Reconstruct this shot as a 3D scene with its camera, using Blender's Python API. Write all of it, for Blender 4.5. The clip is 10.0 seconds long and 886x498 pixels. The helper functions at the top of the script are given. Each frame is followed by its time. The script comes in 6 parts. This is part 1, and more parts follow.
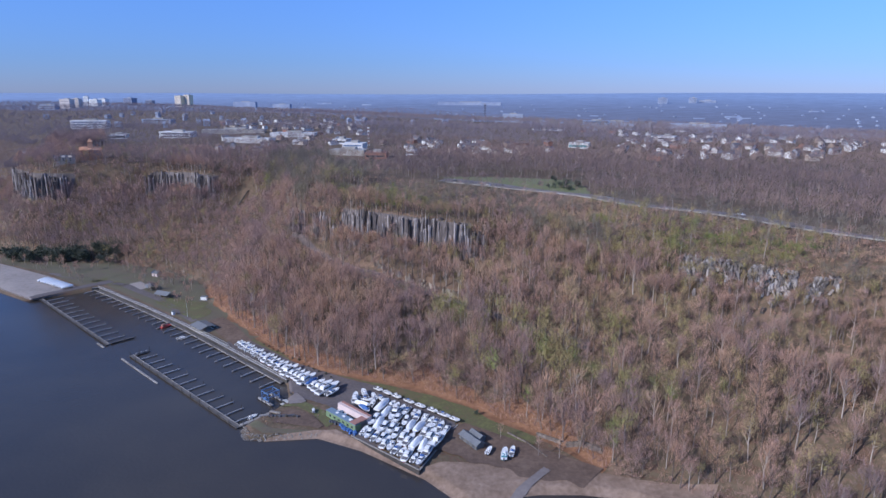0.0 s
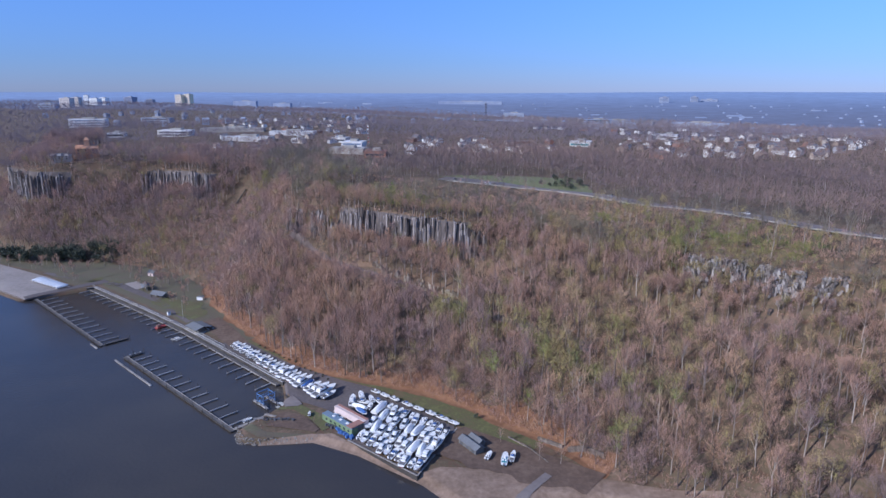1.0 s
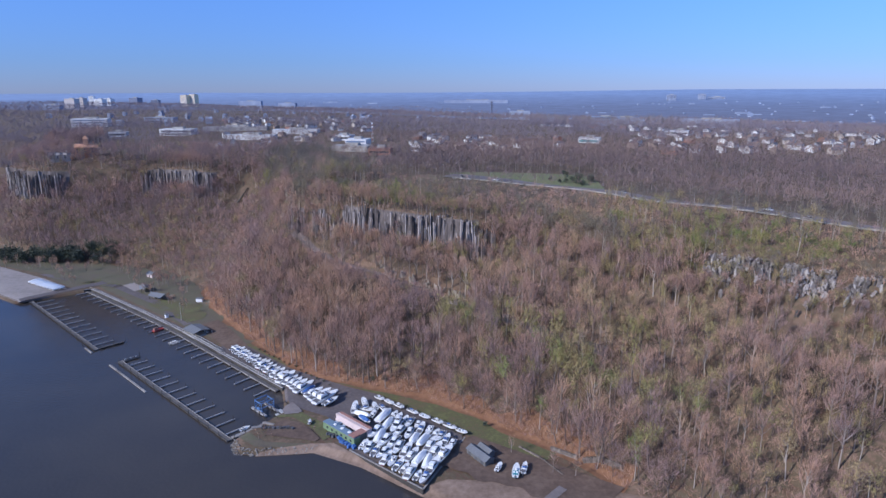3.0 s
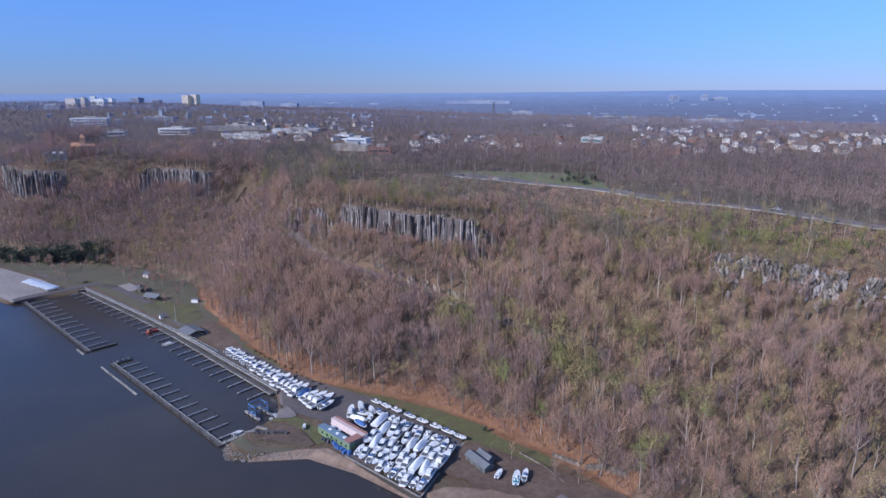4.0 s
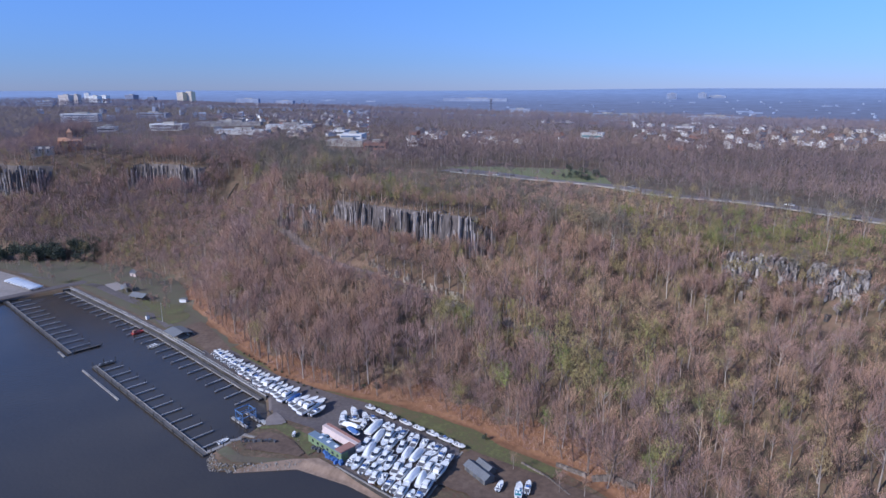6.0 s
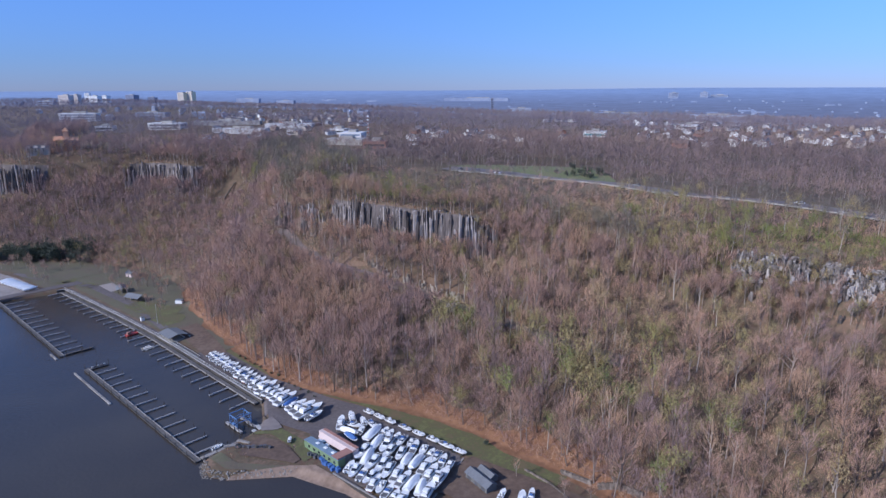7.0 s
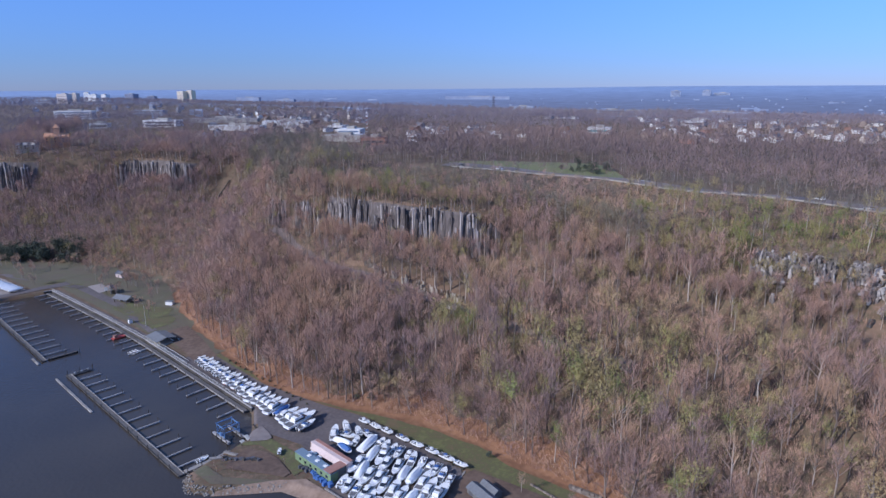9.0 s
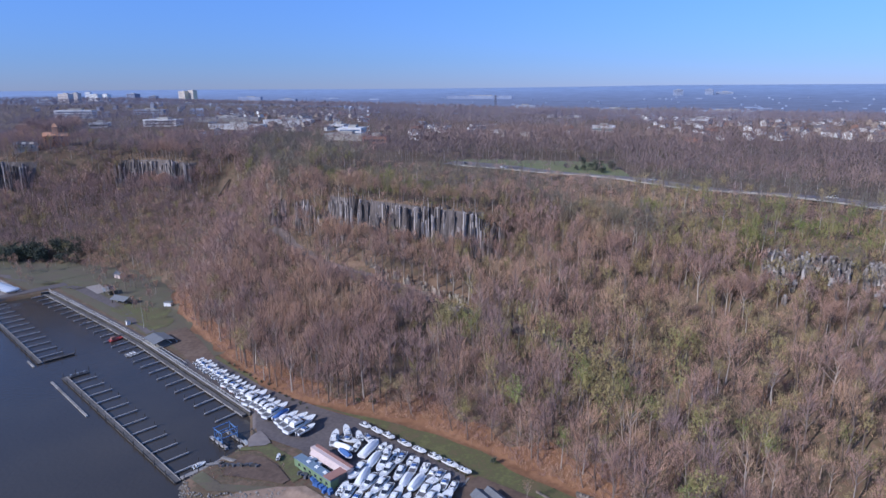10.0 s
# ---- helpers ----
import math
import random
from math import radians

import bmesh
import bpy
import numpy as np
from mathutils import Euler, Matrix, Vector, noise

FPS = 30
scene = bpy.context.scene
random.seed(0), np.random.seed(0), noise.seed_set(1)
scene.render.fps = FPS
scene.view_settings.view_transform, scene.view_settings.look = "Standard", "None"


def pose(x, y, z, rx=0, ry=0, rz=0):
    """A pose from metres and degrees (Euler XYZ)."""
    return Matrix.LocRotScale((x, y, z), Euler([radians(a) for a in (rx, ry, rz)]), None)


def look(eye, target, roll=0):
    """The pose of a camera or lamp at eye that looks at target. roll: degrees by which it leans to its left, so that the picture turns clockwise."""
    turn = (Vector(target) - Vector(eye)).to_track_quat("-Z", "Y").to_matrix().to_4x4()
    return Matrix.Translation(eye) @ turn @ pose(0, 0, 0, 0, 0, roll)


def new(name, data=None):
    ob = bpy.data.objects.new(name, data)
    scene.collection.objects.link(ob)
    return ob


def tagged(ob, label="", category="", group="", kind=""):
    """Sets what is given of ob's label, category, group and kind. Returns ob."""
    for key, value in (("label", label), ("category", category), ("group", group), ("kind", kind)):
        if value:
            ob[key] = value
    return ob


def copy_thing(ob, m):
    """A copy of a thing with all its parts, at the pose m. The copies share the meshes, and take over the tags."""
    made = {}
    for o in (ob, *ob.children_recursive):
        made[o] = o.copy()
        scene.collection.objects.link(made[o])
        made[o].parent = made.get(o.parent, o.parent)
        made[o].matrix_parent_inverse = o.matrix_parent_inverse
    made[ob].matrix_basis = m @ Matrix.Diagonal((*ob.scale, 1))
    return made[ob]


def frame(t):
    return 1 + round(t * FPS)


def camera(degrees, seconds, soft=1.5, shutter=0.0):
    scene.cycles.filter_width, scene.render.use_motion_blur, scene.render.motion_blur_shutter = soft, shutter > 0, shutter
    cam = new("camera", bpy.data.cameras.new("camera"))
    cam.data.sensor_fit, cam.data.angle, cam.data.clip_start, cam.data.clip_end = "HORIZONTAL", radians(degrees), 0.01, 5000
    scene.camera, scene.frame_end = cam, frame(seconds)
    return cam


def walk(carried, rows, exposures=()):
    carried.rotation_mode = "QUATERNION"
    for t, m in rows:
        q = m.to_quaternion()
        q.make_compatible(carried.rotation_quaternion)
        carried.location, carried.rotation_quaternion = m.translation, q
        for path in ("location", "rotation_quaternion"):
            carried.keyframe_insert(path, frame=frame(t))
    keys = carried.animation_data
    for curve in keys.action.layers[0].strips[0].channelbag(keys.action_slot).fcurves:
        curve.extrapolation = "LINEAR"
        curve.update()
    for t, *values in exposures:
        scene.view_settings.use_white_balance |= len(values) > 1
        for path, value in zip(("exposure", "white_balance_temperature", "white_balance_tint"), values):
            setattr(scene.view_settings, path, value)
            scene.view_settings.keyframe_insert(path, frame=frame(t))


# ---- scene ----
cam = camera(69.3, 10.0, soft=1.5)
PATH = [
    (0, (0.102, -0.146, 157.969), (0.1, 1.795, 157.487), 0.2),
    (0.5, (0.289, 3.152, 157.28), (0.286, 5.093, 156.796), 0.1),
    (1, (1.054, 6.916, 156.319), (1.049, 8.857, 155.835), 0.2),
    (1.5, (1.101, 10.432, 155.475), (1.093, 12.372, 154.989), 0.1),
    (2, (0.916, 13.774, 154.587), (0.91, 15.714, 154.102), 0.1),
    (2.5, (0.369, 17.862, 153.588), (0.353, 19.802, 153.102), -0.1),
    (4, (2.168, 30.083, 149.759), (2.138, 32.024, 149.277), -0.1),
    (4.5, (1.674, 33.744, 148.883), (1.65, 35.684, 148.398), -0.1),
    (5, (0.915, 37.26, 147.9), (0.891, 39.2, 147.414), -0.1),
    (5.5, (1.391, 41.012, 146.91), (1.371, 42.951, 146.423), -0.0),
    (7, (1.988, 52.993, 143.624), (1.964, 54.933, 143.137), -0.1),
    (7.5, (2.707, 57.173, 142.519), (2.674, 59.112, 142.031), -0.2),
    (8, (2.5, 61.501, 141.393), (2.471, 63.44, 140.905), -0.2),
    (8.5, (2.84, 65.464, 140.422), (2.81, 67.403, 139.933), -0.2),
    (9, (2.405, 68.878, 139.545), (2.377, 70.817, 139.056), -0.2),
    (9.5, (2.264, 72.088, 138.765), (2.234, 74.026, 138.275), -0.2),
    (10, (1.951, 75.264, 138.179), (1.917, 77.202, 137.689), -0.3),
]
walk(cam, [(t, look(eye, target, roll)) for t, eye, target, roll in PATH], exposures=[(0.0, -0.1, 5800, 13), (10.0, -0.1, 5800, 13)])

# ---- light ----
SUN_AZ, SUN_EL = math.atan2(-0.50, -0.87), radians(30)
world = bpy.data.worlds.new("sky")
scene.world = world
world.use_nodes = True
wn, wl = world.node_tree.nodes, world.node_tree.links
sky = wn.new("ShaderNodeTexSky")
sky.sky_type, sky.sun_disc = "NISHITA", False
sky.sun_elevation = SUN_EL
sky.sun_rotation = math.pi / 2 - SUN_AZ
sky.altitude, sky.air_density, sky.dust_density, sky.ozone_density = 100, 1.0, 0.0, 4.0
bg = wn["Background"]
bg.inputs["Strength"].default_value = 0.12
coord = wn.new("ShaderNodeTexCoord")
split = wn.new("ShaderNodeSeparateXYZ")
hue = wn.new("ShaderNodeValToRGB")
for k, (at, col) in enumerate(((0.0, (0.38, 0.505, 1.04)), (0.04, (0.42, 0.58, 1.10)), (0.16, (0.66, 0.865, 1.38)), (0.5, (1.45, 1.55, 1.78)))):
    el = hue.color_ramp.elements[k] if k < 2 else hue.color_ramp.elements.new(at)
    el.position, el.color = at, (*col, 1)
clear = wn.new("ShaderNodeMix")
clear.data_type, clear.blend_type = "RGBA", "MULTIPLY"
clear.inputs[0].default_value = 1.0
wl.new(coord.outputs["Generated"], split.inputs[0])
wl.new(split.outputs["Z"], hue.inputs["Fac"])
wl.new(sky.outputs["Color"], clear.inputs[6])
wl.new(hue.outputs["Color"], clear.inputs[7])
wl.new(clear.outputs[2], bg.inputs["Color"])
sun = new("sun", bpy.data.lights.new("sun", "SUN"))
sun.data.energy, sun.data.angle, sun.data.color = 4.8, radians(0.6), (1.0, 0.93, 0.84)
sun.matrix_world = look((0, 0, 0), (-math.cos(SUN_AZ) * math.cos(SUN_EL), -math.sin(SUN_AZ) * math.cos(SUN_EL), -math.sin(SUN_EL)))
sun.location = (-300, -200, 400)

# ---- materials ----


def mat(name, stops, scale=1.0, rough=0.8, bump=0.3, coarse=None, metal=0.0, detail=6.0, stretch=(1, 1, 1), tint=False, rnd=0.0, bumpdist=0.05):
    """A node material: a ramp of colours over two scales of noise in metres, or over a tree's own tint."""
    m = bpy.data.materials.new(name)
    m.use_nodes = True
    n, l = m.node_tree.nodes, m.node_tree.links
    out = n["Principled BSDF"]
    out.inputs["Roughness"].default_value, out.inputs["Metallic"].default_value = rough, metal
    geo = n.new("ShaderNodeNewGeometry")
    mp = n.new("ShaderNodeMapping")
    mp.inputs["Scale"].default_value = stretch
    l.new(geo.outputs["Position"], mp.inputs["Vector"])
    fine, wide = n.new("ShaderNodeTexNoise"), n.new("ShaderNodeTexNoise")
    fine.inputs["Scale"].default_value, fine.inputs["Detail"].default_value = 1.0 / scale, detail
    wide.inputs["Scale"].default_value, wide.inputs["Detail"].default_value = 1.0 / (coarse or scale * 9), 3.0
    l.new(mp.outputs["Vector"], fine.inputs["Vector"]), l.new(mp.outputs["Vector"], wide.inputs["Vector"])
    mix = n.new("ShaderNodeMath")
    mix.operation = "MULTIPLY_ADD"
    mix.inputs[1].default_value = 0.5
    l.new(fine.outputs["Fac"], mix.inputs[0])
    half = n.new("ShaderNodeMath")
    half.operation = "MULTIPLY"
    half.inputs[1].default_value = 0.5
    l.new(wide.outputs["Fac"], half.inputs[0]), l.new(half.outputs[0], mix.inputs[2])
    ramp = n.new("ShaderNodeValToRGB")
    e = ramp.color_ramp.elements
    while len(e) < len(stops):
        e.new(0.5)
    lo, hi = (0.0, 1.0) if tint else (0.32, 0.68)
    for i, c in enumerate(stops):
        e[i].position, e[i].color = lo + (hi - lo) * i / max(1, len(stops) - 1), (*c, 1)
    value = mix.outputs[0]
    if tint:
        at = n.new("ShaderNodeAttribute")
        at.attribute_name = "tint"
        add = n.new("ShaderNodeMath")
        add.operation = "MULTIPLY_ADD"
        add.inputs[1].default_value = 0.14
        off = n.new("ShaderNodeMath")
        off.operation = "SUBTRACT"
        off.inputs[1].default_value = 0.07
        l.new(mix.outputs[0], add.inputs[0]), l.new(at.outputs["Fac"], add.inputs[2]), l.new(add.outputs[0], off.inputs[0])
        value = off.outputs[0]
    if rnd:
        info = n.new("ShaderNodeObjectInfo")
        add = n.new("ShaderNodeMath")
        add.operation = "MULTIPLY_ADD"
        add.inputs[1].default_value = rnd
        off = n.new("ShaderNodeMath")
        off.operation = "SUBTRACT"
        off.inputs[1].default_value = rnd / 2
        l.new(info.outputs["Random"], add.inputs[0]), l.new(value, add.inputs[2]), l.new(add.outputs[0], off.inputs[0])
        value = off.outputs[0]
    l.new(value, ramp.inputs["Fac"]), l.new(ramp.outputs["Color"], out.inputs["Base Color"])
    if bump:
        b = n.new("ShaderNodeBump")
        b.inputs["Strength"].default_value, b.inputs["Distance"].default_value = bump, bumpdist
        l.new(fine.outputs["Fac"], b.inputs["Height"]), l.new(b.outputs["Normal"], out.inputs["Normal"])
    return m


M_OCHRE = mat("russet_leaf_bank", [(0.125, 0.06, 0.032), (0.20, 0.098, 0.05), (0.27, 0.145, 0.08)], 2.2, 0.95, 0.8, 15, bumpdist=0.4)
M_LITTER = mat("leaf_litter", [(0.085, 0.06, 0.036), (0.125, 0.073, 0.047), (0.11, 0.084, 0.05), (0.17, 0.108, 0.073), (0.185, 0.135, 0.092)], 2.2, 0.95, 0.8, 13, bumpdist=0.4)
M_LAWN = mat("lawn", [(0.15, 0.105, 0.06), (0.13, 0.105, 0.052), (0.105, 0.10, 0.044), (0.135, 0.14, 0.05), (0.16, 0.13, 0.075)], 1.2, 0.95, 0.5, 7)
M_ROUGH = mat("rough_grass", [(0.09, 0.075, 0.055), (0.125, 0.10, 0.07), (0.11, 0.105, 0.06), (0.15, 0.125, 0.09)], 1.6, 0.95, 0.6, 11)
M_MEADOW = mat("spring_meadow", [(0.17, 0.135, 0.085), (0.18, 0.165, 0.08), (0.145, 0.165, 0.065), (0.21, 0.195, 0.11)], 3.0, 0.95, 0.4, 25)
M_SAND = mat("beach_sand", [(0.15, 0.10, 0.068), (0.235, 0.162, 0.118), (0.32, 0.23, 0.172)], 2.0, 0.95, 0.4, 12)
M_MUD = mat("bare_soil", [(0.085, 0.056, 0.042), (0.13, 0.086, 0.063), (0.18, 0.126, 0.093)], 2.0, 0.95, 0.4, 12)
M_ASPHALT = mat("asphalt", [(0.085, 0.07, 0.07), (0.12, 0.10, 0.098), (0.16, 0.136, 0.13)], 1.5, 0.9, 0.3, 20)
M_CONCRETE = mat("concrete", [(0.26, 0.24, 0.22), (0.36, 0.34, 0.31), (0.45, 0.43, 0.4)], 1.0, 0.85, 0.3, 8)
M_LOT = mat("pale_paving", [(0.22, 0.19, 0.17), (0.29, 0.25, 0.23), (0.33, 0.29, 0.26)], 3.0, 0.9, 0.2, 30)
M_ROCK = mat("basalt", [(0.085, 0.07, 0.066), (0.135, 0.112, 0.104), (0.195, 0.165, 0.154), (0.37, 0.325, 0.305)], 1.0, 0.9, 1.0, 4, stretch=(1, 1, 0.3), rnd=0.75, bumpdist=0.3)
M_ROCKFACE = mat("fractured_cliff_face", [(0.05, 0.041, 0.038), (0.095, 0.078, 0.072), (0.15, 0.124, 0.114), (0.27, 0.23, 0.214)], 0.5, 0.95, 1.0, 2.4, stretch=(1, 1, 0.08), bumpdist=0.5)
M_PALEROCK = mat("pale_weathered_rock", [(0.10, 0.085, 0.076), (0.18, 0.155, 0.142), (0.28, 0.245, 0.225), (0.42, 0.38, 0.355)], 1.1, 0.9, 1.0, 4, rnd=0.5, bumpdist=0.3)
M_CREAMROCK = mat("cream_cut_rock", [(0.17, 0.135, 0.105), (0.30, 0.25, 0.20), (0.42, 0.36, 0.29)], 0.9, 0.9, 0.9, 4, rnd=0.5, bumpdist=0.2)
M_TANBANK = mat("tan_leaf_bank", [(0.12, 0.078, 0.05), (0.18, 0.115, 0.074), (0.235, 0.16, 0.105)], 2.0, 0.95, 0.8, 11, bumpdist=0.4)
M_TALUS = mat("riprap_stone", [(0.13, 0.115, 0.10), (0.22, 0.195, 0.17), (0.32, 0.29, 0.255)], 0.8, 0.9, 0.8, 4, rnd=0.3)
M_BARK = mat("bark", [(0.09, 0.066, 0.055), (0.17, 0.13, 0.11), (0.27, 0.22, 0.19), (0.50, 0.43, 0.37)], 0.6, 0.95, 0.5, tint=True)
M_TWIG = mat("twigs", [(0.25, 0.178, 0.175), (0.34, 0.228, 0.205), (0.42, 0.264, 0.205), (0.465, 0.287, 0.198), (0.47, 0.325, 0.205)], 1.5, 0.95, 0, tint=True)
M_GREYTWIG = mat("grey_twigs", [(0.15, 0.112, 0.113), (0.21, 0.15, 0.143), (0.25, 0.172, 0.152), (0.265, 0.195, 0.15)], 2.5, 0.95, 0, tint=True)
M_RIMTWIG = mat("rim_twigs", [(0.155, 0.135, 0.118), (0.205, 0.175, 0.135), (0.235, 0.202, 0.13), (0.27, 0.207, 0.15)], 2.0, 0.95, 0, tint=True)
M_BUD = mat("spring_buds", [(0.37, 0.275, 0.14), (0.33, 0.27, 0.11), (0.25, 0.235, 0.08), (0.14, 0.205, 0.05)], 1.5, 0.9, 0, tint=True)
M_PINE = mat("evergreen", [(0.05, 0.06, 0.05), (0.075, 0.088, 0.06), (0.11, 0.115, 0.07)], 1.0, 0.9, 0, tint=True)
# mauve-blue distance haze painted into the colour of far crowns
M_FARWOOD = mat("haze_tinted_canopy", [(0.175, 0.15, 0.185), (0.215, 0.175, 0.20), (0.25, 0.2, 0.21), (0.225, 0.205, 0.185)], 4.0, 0.95, 0, tint=True)


def water_material():
    m = bpy.data.materials.new("river_water")
    m.use_nodes = True
    n, l = m.node_tree.nodes, m.node_tree.links
    out = n["Principled BSDF"]
    out.inputs["Roughness"].default_value, out.inputs["IOR"].default_value = 0.12, 1.33
    geo = n.new("ShaderNodeNewGeometry")
    wide = n.new("ShaderNodeTexNoise")
    wide.inputs["Scale"].default_value, wide.inputs["Detail"].default_value = 0.012, 4
    ramp = n.new("ShaderNodeValToRGB")
    ramp.color_ramp.elements[0].position, ramp.color_ramp.elements[0].color = 0.35, (0.042, 0.037, 0.036, 1)
    ramp.color_ramp.elements[1].position, ramp.color_ramp.elements[1].color = 0.7, (0.066, 0.056, 0.047, 1)
    fine = n.new("ShaderNodeTexNoise")
    fine.inputs["Scale"].default_value, fine.inputs["Detail"].default_value = 0.6, 5
    b = n.new("ShaderNodeBump")
    b.inputs["Strength"].default_value, b.inputs["Distance"].default_value = 0.5, 0.25
    l.new(geo.outputs["Position"], wide.inputs["Vector"]), l.new(geo.outputs["Position"], fine.inputs["Vector"])
    l.new(wide.outputs["Fac"], ramp.inputs["Fac"]), l.new(ramp.outputs["Color"], out.inputs["Base Color"])
    l.new(fine.outputs["Fac"], b.inputs["Height"]), l.new(b.outputs["Normal"], out.inputs["Normal"])
    return m


M_WATER = water_material()

# ---- plan: a runs along the shore away from the camera, b runs inland ----
EA, EB = (-0.7342, 0.6789), (0.6789, 0.7342)
HEAD = math.degrees(math.atan2(EA[1], EA[0]))


def W(a, b, z=0.0):
    return Vector((EA[0] * a + EB[0] * b, EA[1] * a + EB[1] * b, z))


def P(a, b, z=0.0, turn=0.0):
    """A pose whose x runs along the shore, y towards the river, turned anticlockwise by turn."""
    v = W(a, b, z)
    return pose(v.x, v.y, v.z, 0, 0, HEAD + turn)


SHORE = [(-900, 430), (-400, 310), (0, 250), (60, 226), (98, 215), (112, 206), (125, 194), (144, 168), (166, 170), (202, 166), (225, 159), (243, 138), (249, 134), (258, 137), (262, 163), (270, 172), (284, 180), (400, 181), (450, 179), (515, 175), (543, 173), (546, 125), (590, 117), (690, 121), (800, 125), (1000, 135), (2500, 160), (6000, 210)]
FOOT = [(-900, 460), (-400, 340), (0, 262), (60, 238), (98, 225), (110, 222), (124, 224), (140, 228), (164, 226), (191, 226), (226, 221), (257, 208), (279, 200), (308, 198), (374, 206), (436, 217), (482, 236), (548, 236), (595, 213), (650, 180), (740, 150), (900, 150), (2500, 185), (6000, 240)]
CLIFF = [(-900, 530), (-400, 400), (0, 318), (60, 306), (110, 302), (190, 306), (225, 309), (252, 306), (275, 297), (300, 290), (320, 284), (360, 281), (400, 277), (440, 284), (480, 305), (520, 322), (555, 330), (600, 300), (640, 291), (660, 280), (700, 228), (735, 187), (800, 190), (835, 215), (860, 248), (900, 262), (1000, 250), (1200, 240), (2500, 260), (6000, 310)]
DROP = [(-900, 12), (48, 12), (62, 12), (120, 12), (135, 14), (245, 14), (262, 3), (350, 3), (362, 5), (430, 5), (450, 10), (480, 10), (495, 12), (570, 14), (588, 12), (592, 3), (664, 3), (668, 12), (708, 12), (712, 3), (830, 3), (838, 14), (6000, 14)]


def along(table, a):
    return np.interp(a, [p[0] for p in table], [p[1] for p in table])


def far_lift(x, y):
    """The distant country rises slowly to the skyline."""
    r = np.hypot(x, y)
    top = np.clip(112 + 20 * np.arctan2(x, np.maximum(y, 1.0)), 98, 117)
    return 12 + (top - 12) * np.clip((r - 2350) / 2450, 0, 1.3) ** 0.85


def knots(a):
    a = np.asarray(a, float)
    s, f, c, d = along(SHORE, a), along(FOOT, a), along(CLIFF, a), along(DROP, a)
    f = np.maximum(f, s + 14)
    c = np.maximum(c, f + 40)
    mid = f + 0.62 * (c - f)
    one = np.ones_like(a)
    bs = [s - 400, s - 12, s, s + 2.5, s + 9, f, mid - 4, mid + 4, c - 2, c - 2 + d, c + 24, c + 60, c + 220, c + 600, c + 1000, c + 1400, c + 1900, c + 2600, c + 6500]
    zs = [-8, -3, 0, 1.7, 2.3, 2.9, 35, 36.5, 53, 76, 84, 88, 91, 92, 80, 58, 22, 12, 12]
    return np.stack(bs, -1), np.stack([z * one for z in zs], -1)


def hills(a, b):
    """Gentle swells, none on the flat by the water."""
    k = np.clip((b - along(FOOT, a)) / 40, 0, 1)
    n = 2.2 * np.sin(a / 23.0 + 1.3 * np.sin(b / 31.0)) * np.sin(b / 17.0 + a / 71.0) + 4.0 * np.sin(a / 190.0 + 0.7) * np.sin(b / 150.0 + 1.0) * np.clip((b - 500) / 300, 0, 1)
    dip = 3 * np.exp(-((a - 840) / 110) ** 2 - ((b - 275) / 70) ** 2)
    return k * (n * 0.6 - dip)


def ground_z(a, b):
    a, b = np.asarray(a, float), np.asarray(b, float)
    kb, kz = knots(a)
    z = np.full(a.shape, -8.0)
    for j in range(kb.shape[-1] - 1):
        w = (b - kb[..., j]) / (kb[..., j + 1] - kb[..., j])
        z = np.where((w >= 0) & (w <= 1), kz[..., j] + (kz[..., j + 1] - kz[..., j]) * np.clip(w, 0, 1), z)
    z = z + hills(a, b)
    x, y = EA[0] * a + EB[0] * b, EA[1] * a + EB[1] * b
    return np.where(b > along(FOOT, a) + 60, np.maximum(z, np.where(np.hypot(x, y) > 2300, far_lift(x, y), -99)), z)


def gz(a, b):
    return float(ground_z(np.array([a]), np.array([b]))[0])


def mesh_object(name, verts, faces, materials, parent=None, smooth=False, index=None, tint=None):
    me = bpy.data.meshes.new(name)
    me.from_pydata(verts, [], faces) if not isinstance(faces, np.ndarray) else fill(me, verts, faces)
    for m in materials if isinstance(materials, (list, tuple)) else [materials]:
        me.materials.append(m)
    if index is not None:
        me.polygons.foreach_set("material_index", np.asarray(index, np.int32))
    if tint is not None:
        me.attributes.new("tint", "FLOAT", "POINT").data.foreach_set("value", np.asarray(tint, np.float32))
    if smooth:
        me.polygons.foreach_set("use_smooth", np.ones(len(me.polygons), bool))
    me.update()
    ob = new(name, me)
    if parent:
        ob.parent = parent
    return ob


def fill(me, verts, faces):
    """Fast filling from arrays: verts (n, 3), faces (m, k)."""
    n, (m, k) = len(verts), faces.shape
    me.vertices.add(n), me.loops.add(m * k), me.polygons.add(m)
    me.vertices.foreach_set("co", np.asarray(verts, np.float32).ravel())
    me.loops.foreach_set("vertex_index", faces.astype(np.int32).ravel())
    me.polygons.foreach_set("loop_start", np.arange(m, dtype=np.int32) * k)
    me.update(calc_edges=True)


def grid_faces(n, m):
    i, j = np.meshgrid(np.arange(n - 1), np.arange(m - 1), indexing="ij")
    v = (i * m + j).ravel()
    return np.stack([v, v + 1, v + m + 1, v + m], -1)


